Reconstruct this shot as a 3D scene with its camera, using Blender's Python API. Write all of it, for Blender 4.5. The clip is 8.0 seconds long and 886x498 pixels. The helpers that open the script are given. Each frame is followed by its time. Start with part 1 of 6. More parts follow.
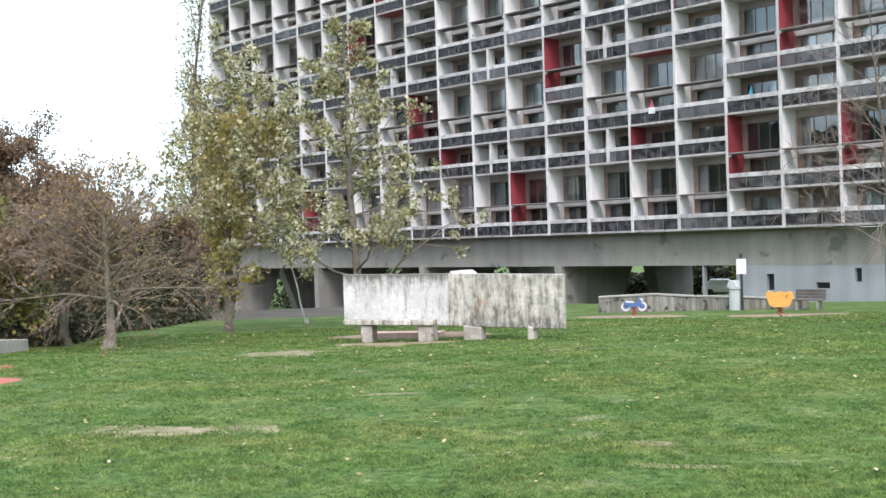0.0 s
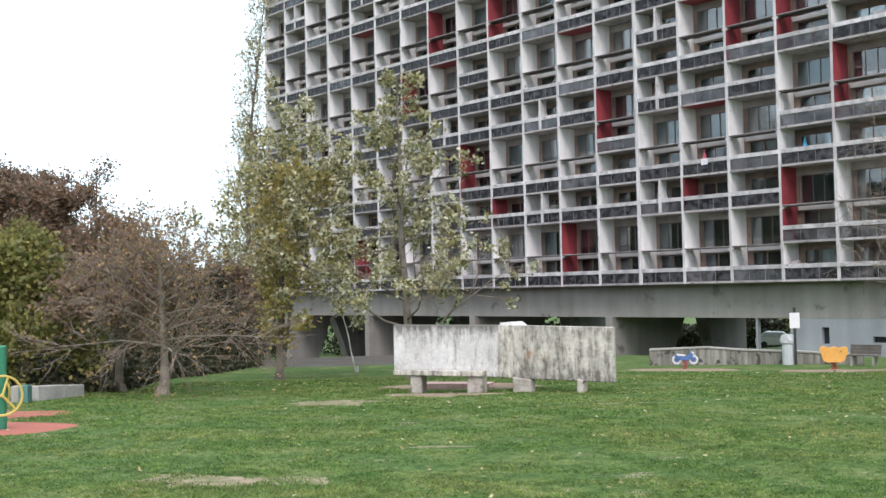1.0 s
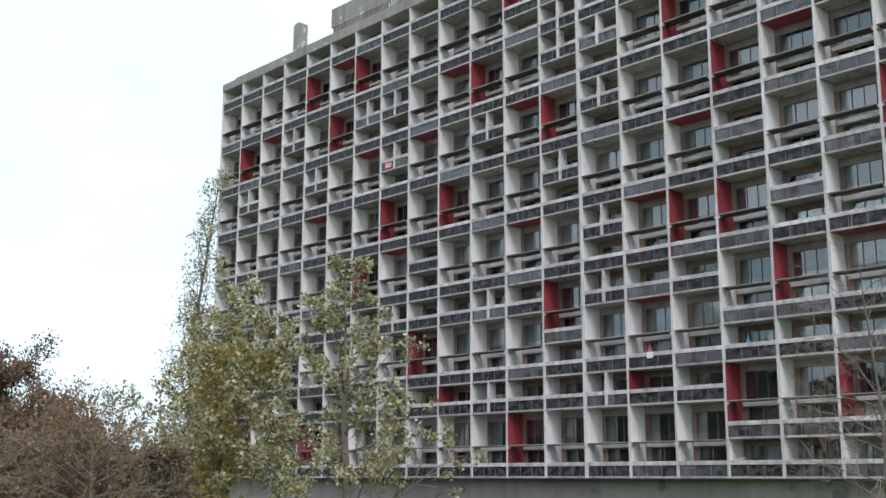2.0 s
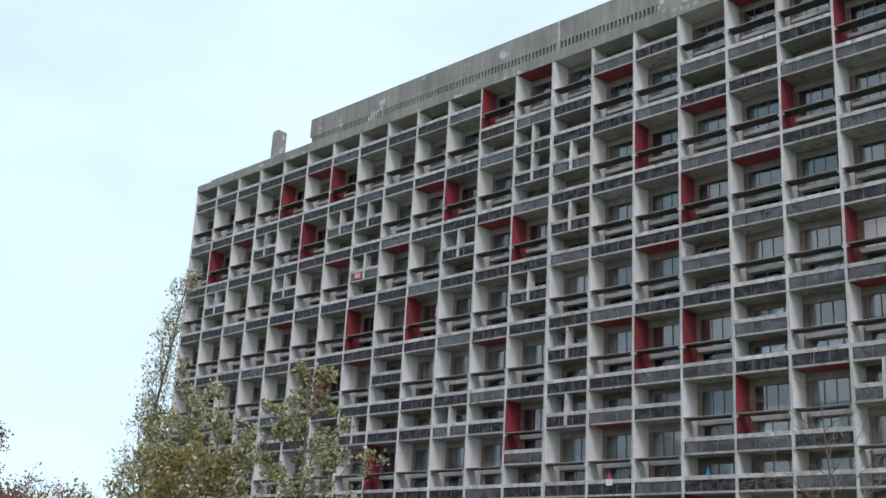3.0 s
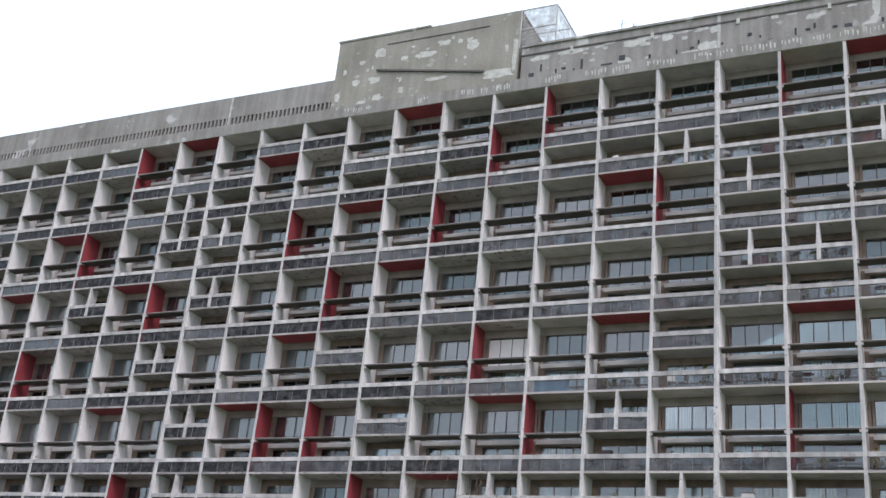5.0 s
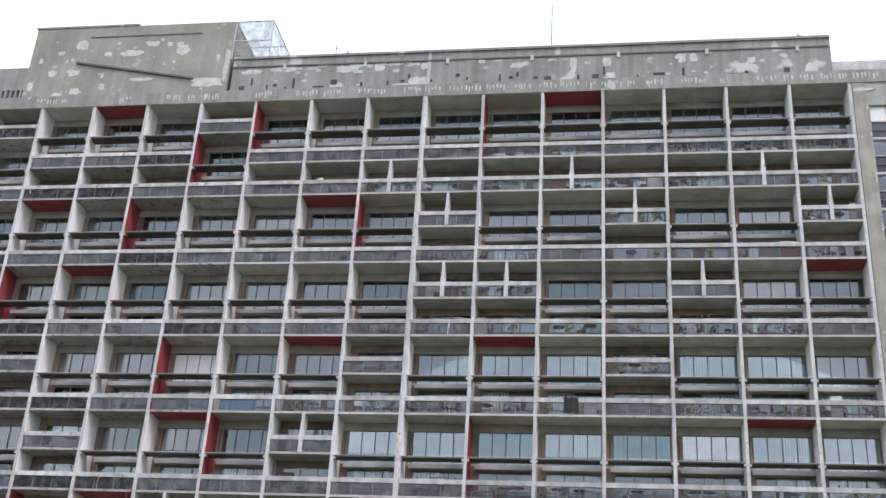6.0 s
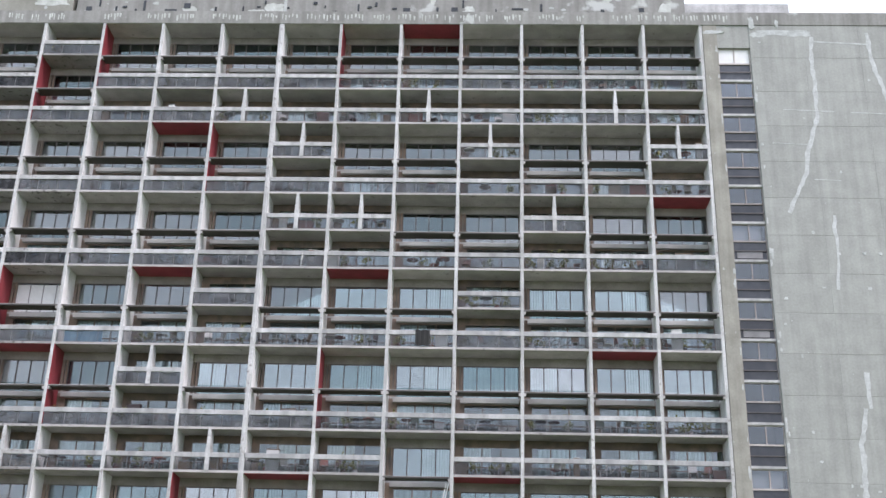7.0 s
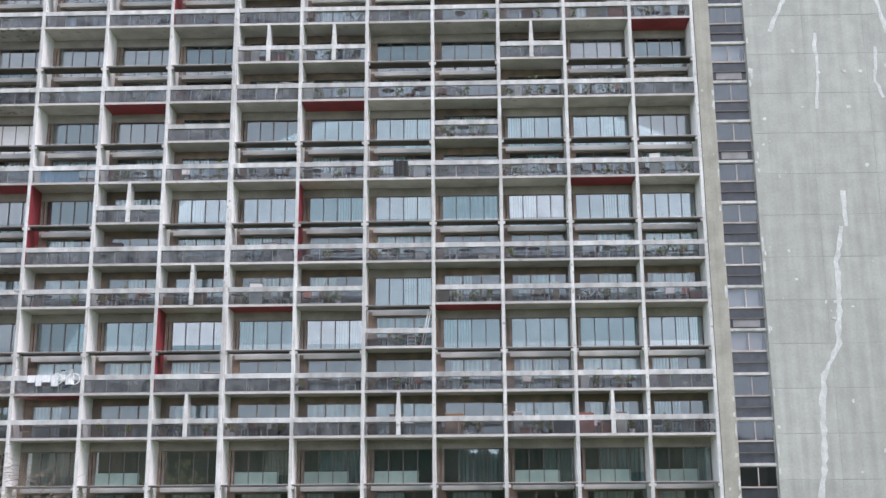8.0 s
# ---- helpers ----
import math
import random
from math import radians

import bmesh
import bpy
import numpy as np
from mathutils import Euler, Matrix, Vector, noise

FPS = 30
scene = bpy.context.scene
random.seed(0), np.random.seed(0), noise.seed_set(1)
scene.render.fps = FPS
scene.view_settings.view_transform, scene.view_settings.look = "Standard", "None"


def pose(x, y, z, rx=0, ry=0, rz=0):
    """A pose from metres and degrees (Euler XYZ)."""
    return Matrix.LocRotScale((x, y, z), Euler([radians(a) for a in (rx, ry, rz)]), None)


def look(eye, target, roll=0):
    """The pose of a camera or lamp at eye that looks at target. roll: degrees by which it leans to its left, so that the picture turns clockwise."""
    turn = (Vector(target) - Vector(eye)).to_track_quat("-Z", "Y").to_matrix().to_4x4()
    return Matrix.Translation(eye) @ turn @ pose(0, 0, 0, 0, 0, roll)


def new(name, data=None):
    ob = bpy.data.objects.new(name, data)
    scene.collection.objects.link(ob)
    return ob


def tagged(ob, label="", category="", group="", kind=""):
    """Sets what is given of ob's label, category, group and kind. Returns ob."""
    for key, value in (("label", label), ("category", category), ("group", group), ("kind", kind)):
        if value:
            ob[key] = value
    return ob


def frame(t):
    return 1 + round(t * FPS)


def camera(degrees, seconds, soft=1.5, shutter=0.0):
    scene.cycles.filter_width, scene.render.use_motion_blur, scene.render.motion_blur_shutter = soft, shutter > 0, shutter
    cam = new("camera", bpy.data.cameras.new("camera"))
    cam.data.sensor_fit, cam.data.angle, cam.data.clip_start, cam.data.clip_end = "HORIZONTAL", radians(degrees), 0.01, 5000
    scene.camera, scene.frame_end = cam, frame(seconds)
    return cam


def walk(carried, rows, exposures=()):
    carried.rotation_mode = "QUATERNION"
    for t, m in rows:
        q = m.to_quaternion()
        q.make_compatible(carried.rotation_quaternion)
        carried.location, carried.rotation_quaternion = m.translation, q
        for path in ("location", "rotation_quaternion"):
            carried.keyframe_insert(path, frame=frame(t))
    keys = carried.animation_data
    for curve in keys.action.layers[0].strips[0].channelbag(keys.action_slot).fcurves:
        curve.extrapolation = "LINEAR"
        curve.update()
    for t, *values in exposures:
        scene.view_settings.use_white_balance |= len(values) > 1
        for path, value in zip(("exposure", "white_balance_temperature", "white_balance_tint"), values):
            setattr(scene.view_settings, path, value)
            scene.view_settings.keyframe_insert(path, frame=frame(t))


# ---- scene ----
cam = camera(42.61, 8.0)
PATH = [
    (0, (-14.000, -66.873, 1.885), (-28.754, -53.371, 1.731), -1.84),
    (0.5, (-13.879, -66.992, 1.910), (-29.177, -54.110, 1.738), -2.18),
    (1, (-13.848, -66.983, 1.968), (-29.169, -54.147, 2.682), -1.24),
    (1.5, (-13.922, -66.881, 2.084), (-28.825, -53.734, 4.331), -0.36),
    (1.7, (-13.905, -66.839, 2.009), (-28.585, -53.599, 5.037), -0.45),
    (2.8, (-13.821, -67.051, 1.925), (-27.724, -53.805, 7.515), 2.61),
    (3, (-13.847, -67.024, 1.931), (-27.533, -53.700, 7.860), 3.16),
    (3.5, (-14.073, -66.763, 1.764), (-26.686, -52.744, 8.424), 5.54),
    (4, (-14.187, -66.342, 1.791), (-25.188, -51.247, 8.942), 5.73),
    (4.2, (-14.161, -66.292, 1.824), (-24.374, -50.725, 9.129), 5.55),
    (5.3, (-14.828, -66.681, 1.755), (-21.958, -49.861, 9.894), 6.00),
    (5.5, (-15.106, -66.544, 1.813), (-20.954, -49.341, 10.171), 5.62),
    (6, (-15.482, -66.653, 1.889), (-18.571, -48.868, 10.499), 3.67),
    (6.5, (-15.530, -66.608, 1.924), (-17.196, -48.598, 10.460), 2.96),
    (7, (-14.722, -66.427, 1.878), (-15.478, -47.964, 9.530), 1.52),
    (7.5, (-14.398, -66.272, 1.888), (-14.893, -47.256, 8.062), -0.07),
    (8, (-14.290, -66.230, 1.796), (-14.790, -46.835, 6.654), -0.38),
]
walk(cam, [(t, look(eye, target, roll)) for t, eye, target, roll in PATH],
     [(0.0, 0.82, 6550, 22), (0.6, 0.72, 6550, 22), (1.0, 0.54, 6600, 23), (1.5, 0.38, 6650, 24), (2.2, 0.03, 6450, 22), (3.0, -0.15, 6380, 22), (3.5, -0.12, 6380, 22),
      (4.0, 0.02, 6350, 24), (4.2, 0.06, 6400, 25), (5.5, 0.36, 6550, 29), (6.5, 0.50, 6500, 29), (7.2, 0.68, 6450, 27), (8.0, 0.75, 6450, 27)])

# ---- light ----
SUN_EL, SUN_AZ = 50, 130            # degrees; azimuth clockwise from +y
world = bpy.data.worlds.new("overcast_sky")
scene.world = world
world.use_nodes = True
wn, wl = world.node_tree.nodes, world.node_tree.links
sky = wn.new("ShaderNodeTexSky")
sky.sky_type = "NISHITA"
sky.sun_disc = False
sky.sun_elevation, sky.sun_rotation = radians(SUN_EL), radians(SUN_AZ)
sky.air_density, sky.dust_density, sky.ozone_density = 1.0, 3.0, 1.0
wc = wn.new("ShaderNodeTexCoord")
wmap = wn.new("ShaderNodeMapping")
wmap.inputs["Scale"].default_value = (1.0, 1.0, 2.2)
wnoise = wn.new("ShaderNodeTexNoise")
wnoise.inputs["Scale"].default_value = 1.6
wnoise.inputs["Detail"].default_value = 5
wramp = wn.new("ShaderNodeValToRGB")
wramp.color_ramp.elements[0].position, wramp.color_ramp.elements[1].position = 0.34, 0.62
wramp.color_ramp.elements[0].color = (0.72, 0.72, 0.72, 1)
wmix = wn.new("ShaderNodeMixRGB")
side = wn.new("ShaderNodeVectorMath")                      # cloud veil, whiter round the sun
side.operation = "DOT_PRODUCT"
side.inputs[1].default_value = (math.sin(radians(SUN_AZ)), math.cos(radians(SUN_AZ)), 0.0)
span = wn.new("ShaderNodeMapRange")
span.interpolation_type = "SMOOTHSTEP"
span.inputs["From Min"].default_value, span.inputs["From Max"].default_value = -0.95, 0.7
veil = wn.new("ShaderNodeMixRGB")
veil.inputs[1].default_value, veil.inputs[2].default_value = (9.1, 12.3, 13.1, 1), (10.3, 12.0, 12.9, 1)
wl.new(wc.outputs["Generated"], side.inputs[0])
wl.new(side.outputs["Value"], span.inputs["Value"])
wl.new(span.outputs["Result"], veil.inputs[0])
wl.new(veil.outputs["Color"], wmix.inputs[2])
wl.new(wc.outputs["Generated"], wmap.inputs["Vector"])
wl.new(wmap.outputs["Vector"], wnoise.inputs["Vector"])
wl.new(wnoise.outputs["Fac"], wramp.inputs["Fac"])
wl.new(wramp.outputs["Color"], wmix.inputs[0])
wl.new(sky.outputs["Color"], wmix.inputs[1])
wl.new(wmix.outputs["Color"], wn["Background"].inputs["Color"])
wn["Background"].inputs["Strength"].default_value = 0.10
sun = new("sun", bpy.data.lights.new("sun", "SUN"))
sun.data.energy, sun.data.angle, sun.data.color = 1.5, radians(20), (1.0, 0.97, 0.93)
az, el = radians(SUN_AZ), radians(SUN_EL)
sun.matrix_world = look((0, 0, 60), (-math.sin(az) * math.cos(el), -math.cos(az) * math.cos(el), 60 - math.sin(el)))


# ---- materials ----
def surface(name, a, b, rough=0.8, scale=1.5, fine=25.0, bump=0.15, streak=0.0, vary=0.0, stain=None, stain_at=0.62, metal=0.0, isle=False, spec=0.5, grain=0.35, runs=1.0, spots=1.7):
    """Two colours mixed by large patches and fine grain in world space; streak: vertical runs; stain: a third colour in patches; vary: brightness by object."""
    m = bpy.data.materials.new(name)
    m.use_nodes = True
    n, l = m.node_tree.nodes, m.node_tree.links
    bs = n["Principled BSDF"]
    geo = n.new("ShaderNodeNewGeometry")
    def tex(sc, detail, stretch=None):
        t = n.new("ShaderNodeTexNoise")
        t.inputs["Scale"].default_value, t.inputs["Detail"].default_value = sc, detail
        src = geo.outputs["Position"]
        if stretch:
            mp = n.new("ShaderNodeMapping")
            mp.inputs["Scale"].default_value = stretch
            l.new(src, mp.inputs["Vector"])
            src = mp.outputs["Vector"]
        l.new(src, t.inputs["Vector"])
        return t.outputs["Fac"]
    def ramp(src, lo, hi):
        r = n.new("ShaderNodeMapRange")
        r.inputs["From Min"].default_value, r.inputs["From Max"].default_value = lo, hi
        l.new(src, r.inputs["Value"])
        return r.outputs["Result"]
    def mix(fac, c1, c2, mode="MIX"):
        x = n.new("ShaderNodeMixRGB")
        x.blend_type = mode
        for sock, v in zip(x.inputs, (fac, c1, c2)):
            if isinstance(v, (int, float)):
                sock.default_value = v
            elif isinstance(v, tuple):
                sock.default_value = (*v, 1)
            else:
                l.new(v, sock)
        return x.outputs["Color"]
    big, small = tex(scale, 4), tex(fine, 3)
    col = mix(ramp(big, 0.35, 0.65), a, b)
    col = mix(grain, col, mix(ramp(small, 0.3, 0.7), (0.55, 0.55, 0.55), (1.25, 1.25, 1.25)), "MULTIPLY")
    if streak:
        run = tex(runs, 4, (2.2, 2.2, 0.12))
        col = mix(streak, col, mix(ramp(run, 0.35, 0.7), (1.25, 1.25, 1.25), (0.45, 0.44, 0.42)), "MULTIPLY")
    if stain:
        spot = tex(scale * spots, 6)
        col = mix(ramp(spot, stain_at, stain_at + 0.06), col, stain)
    if vary:
        if isle:
            rnd = geo.outputs["Random Per Island"]
        else:
            oi = n.new("ShaderNodeObjectInfo")
            rnd = oi.outputs["Random"]
        v = n.new("ShaderNodeMapRange")
        v.inputs["To Min"].default_value, v.inputs["To Max"].default_value = 1 - vary, 1 + vary
        l.new(rnd, v.inputs["Value"])
        comb = n.new("ShaderNodeCombineColor")
        for s in comb.inputs:
            l.new(v.outputs["Result"], s)
        col = mix(1.0, col, comb.outputs["Color"], "MULTIPLY")
    l.new(col, bs.inputs["Base Color"])
    bs.inputs["Roughness"].default_value, bs.inputs["Metallic"].default_value = rough, metal
    bs.inputs["Specular IOR Level"].default_value = spec
    if bump:
        bp = n.new("ShaderNodeBump")
        bp.inputs["Strength"].default_value, bp.inputs["Distance"].default_value = bump, 0.05
        l.new(small, bp.inputs["Height"])
        l.new(bp.outputs["Normal"], bs.inputs["Normal"])
    return m


def spread(name, colours, rough=0.7, isle=True, thin=0.0, patchy=False):
    """A material whose colour is picked from a ramp by each island (a leaf, a blade) or each object."""
    m = bpy.data.materials.new(name)
    m.use_nodes = True
    n, l = m.node_tree.nodes, m.node_tree.links
    bs = n["Principled BSDF"]
    r = n.new("ShaderNodeValToRGB")
    r.color_ramp.interpolation = "LINEAR"
    e = r.color_ramp.elements
    while len(e) < len(colours):
        e.new(0.5)
    for i, c in enumerate(colours):
        e[i].position, e[i].color = i / (len(colours) - 1), (*c, 1)
    if isle:
        src = n.new("ShaderNodeNewGeometry").outputs["Random Per Island"]
    else:
        src = n.new("ShaderNodeObjectInfo").outputs["Random"]
    l.new(src, r.inputs["Fac"])
    out = r.outputs["Color"]
    if patchy:
        pos = n.new("ShaderNodeNewGeometry").outputs["Position"]
        for sc, lo, hi, c0, c1 in ((1.4, 0.36, 0.66, (0.62, 0.74, 0.60), (1.25, 1.16, 1.15)), (0.45, 0.40, 0.64, (0.88, 1.0, 0.86), (1.36, 1.08, 1.10)), (4.5, 0.36, 0.64, (0.52, 0.58, 0.50), (1.42, 1.36, 1.38))):
            tx = n.new("ShaderNodeTexNoise")
            tx.inputs["Scale"].default_value, tx.inputs["Detail"].default_value, tx.inputs["Roughness"].default_value = sc, 5, 0.65
            l.new(pos, tx.inputs["Vector"])
            mr = n.new("ShaderNodeMapRange")
            mr.inputs["From Min"].default_value, mr.inputs["From Max"].default_value = lo, hi
            l.new(tx.outputs["Fac"], mr.inputs["Value"])
            mc = n.new("ShaderNodeMixRGB")
            mc.inputs[1].default_value, mc.inputs[2].default_value = (*c0, 1), (*c1, 1)
            l.new(mr.outputs["Result"], mc.inputs[0])
            mm = n.new("ShaderNodeMixRGB")
            mm.blend_type = "MULTIPLY"
            mm.inputs[0].default_value = 1.0
            l.new(out, mm.inputs[1])
            l.new(mc.outputs["Color"], mm.inputs[2])
            out = mm.outputs["Color"]
    l.new(out, bs.inputs["Base Color"])
    bs.inputs["Roughness"].default_value = rough
    if thin:
        tr = n.new("ShaderNodeBsdfTranslucent")
        l.new(out, tr.inputs["Color"])
        mx = n.new("ShaderNodeMixShader")
        mx.inputs[0].default_value = thin
        l.new(bs.outputs[0], mx.inputs[1])
        l.new(tr.outputs[0], mx.inputs[2])
        l.new(mx.outputs[0], n["Material Output"].inputs["Surface"])
    return m


def glass(name, tint, gloss, rough=0.03, dirt=0.0, dust=(0.17, 0.175, 0.18), vary=False, blotch=False):
    """A thin pane: see-through with a tint, a mirror share, and a little dust."""
    m = bpy.data.materials.new(name)
    m.use_nodes = True
    n, l = m.node_tree.nodes, m.node_tree.links
    n.remove(n["Principled BSDF"])
    t, g, d = n.new("ShaderNodeBsdfTransparent"), n.new("ShaderNodeBsdfGlossy"), n.new("ShaderNodeBsdfDiffuse")
    t.inputs["Color"].default_value = (*tint, 1)
    g.inputs["Roughness"].default_value = rough
    g.inputs["Color"].default_value = (0.84, 0.93, 0.95, 1)
    d.inputs["Color"].default_value = (*dust, 1)
    fr = n.new("ShaderNodeFresnel")
    fr.inputs["IOR"].default_value = gloss
    a, b = n.new("ShaderNodeMixShader"), n.new("ShaderNodeMixShader")
    l.new(fr.outputs[0], a.inputs[0])
    l.new(t.outputs[0], a.inputs[1])
    l.new(g.outputs[0], a.inputs[2])
    noise_t = n.new("ShaderNodeTexNoise")
    noise_t.inputs["Scale"].default_value = 1.8 if blotch else 1.3
    noise_t.inputs["Detail"].default_value = 6 if blotch else 2
    geo = n.new("ShaderNodeNewGeometry")
    l.new(geo.outputs["Position"], noise_t.inputs["Vector"])
    mr = n.new("ShaderNodeMapRange")
    mr.inputs["From Min"].default_value, mr.inputs["From Max"].default_value = 0.3, 0.7
    mr.inputs["To Max"].default_value = dirt
    l.new(noise_t.outputs["Fac"], mr.inputs["Value"])
    if blotch:
        pale = n.new("ShaderNodeMixRGB")
        pale.inputs[1].default_value, pale.inputs[2].default_value = tuple(0.65 * c for c in dust) + (1,), tuple(1.3 * c for c in dust) + (1,)
        l.new(mr.outputs["Result"], pale.inputs[0])
        l.new(pale.outputs["Color"], d.inputs["Color"])
    if vary:
        # each bay and storey has its own age of glass
        snap = n.new("ShaderNodeVectorMath")
        snap.operation = "DIVIDE"
        snap.inputs[1].default_value = (4.146, 50.0, 2.6)
        whole = n.new("ShaderNodeVectorMath")
        whole.operation = "FLOOR"
        white = n.new("ShaderNodeTexWhiteNoise")
        l.new(geo.outputs["Position"], snap.inputs[0])
        l.new(snap.outputs[0], whole.inputs[0])
        l.new(whole.outputs[0], white.inputs["Vector"])
        for out, sock, c0, c1 in (("Value", t.inputs["Color"], (0.74, 0.84, 0.84), tint), ("Color", g.inputs["Color"], (0.42, 0.55, 0.57), (0.96, 1.0, 0.99))):
            sep = n.new("ShaderNodeSeparateColor")
            l.new(white.outputs["Color"], sep.inputs[0])
            x = n.new("ShaderNodeMixRGB")
            x.inputs[1].default_value, x.inputs[2].default_value = (*c0, 1), (*c1, 1)
            l.new(white.outputs["Value"] if out == "Value" else sep.outputs[0], x.inputs[0])
            l.new(x.outputs["Color"], sock)
    l.new(mr.outputs["Result"], b.inputs[0])
    l.new(a.outputs[0], b.inputs[1])
    l.new(d.outputs[0], b.inputs[2])
    l.new(b.outputs[0], n["Material Output"].inputs["Surface"])
    return m


def grimy(name, pale, dull, edge, dirty, soft=0.15, middle=0.48, rust=None):
    """Old concrete: pale and dull patches, fine runs, and black algae thickest along the upper and lower rims."""
    m = surface(name, pale, dull, 0.92, 1.6, 12, 0.25, grain=0.25, stain=rust, stain_at=0.63, spots=1.1)
    n, l = m.node_tree.nodes, m.node_tree.links
    bs = n["Principled BSDF"]
    under = bs.inputs["Base Color"].links[0].from_socket
    co = n.new("ShaderNodeTexCoord")
    geo = n.new("ShaderNodeNewGeometry")
    def maths(op, a, b):
        x = n.new("ShaderNodeMath")
        x.operation = op
        for s, v in zip(x.inputs, (a, b)):
            if isinstance(v, (int, float)):
                s.default_value = v
            else:
                l.new(v, s)
        return x.outputs[0]
    def cloud(stretch, scale, detail):
        mp = n.new("ShaderNodeMapping")
        mp.inputs["Scale"].default_value = stretch
        l.new(geo.outputs["Position"], mp.inputs["Vector"])
        t = n.new("ShaderNodeTexNoise")
        t.inputs["Scale"].default_value, t.inputs["Detail"].default_value, t.inputs["Roughness"].default_value = scale, detail, 0.7
        l.new(mp.outputs["Vector"], t.inputs["Vector"])
        return t.outputs["Fac"]
    sep = n.new("ShaderNodeSeparateXYZ")
    l.new(co.outputs["Generated"], sep.inputs[0])
    rim = maths("MULTIPLY", maths("ABSOLUTE", maths("SUBTRACT", sep.outputs[2], middle), 0.0), 2.0)
    rim = maths("MULTIPLY", maths("POWER", rim, 3.0), edge)
    runs = cloud((1, 1, 0.13), 8.5, 6)
    blots = cloud((1, 1, 0.6), 6.5, 9)
    score = maths("ADD", maths("ADD", maths("MULTIPLY", runs, 0.5), maths("MULTIPLY", blots, 0.5)), rim)
    r = n.new("ShaderNodeMapRange")
    r.inputs["From Min"].default_value, r.inputs["From Max"].default_value = 0.62 - 0.26 * dirty, 0.62 - 0.26 * dirty + soft
    r.inputs["To Max"].default_value = 0.85
    l.new(score, r.inputs["Value"])
    x = n.new("ShaderNodeMixRGB")
    l.new(r.outputs["Result"], x.inputs[0])
    l.new(under, x.inputs[1])
    x.inputs[2].default_value = (0.085, 0.08, 0.068, 1)
    l.new(x.outputs["Color"], bs.inputs["Base Color"])
    return m


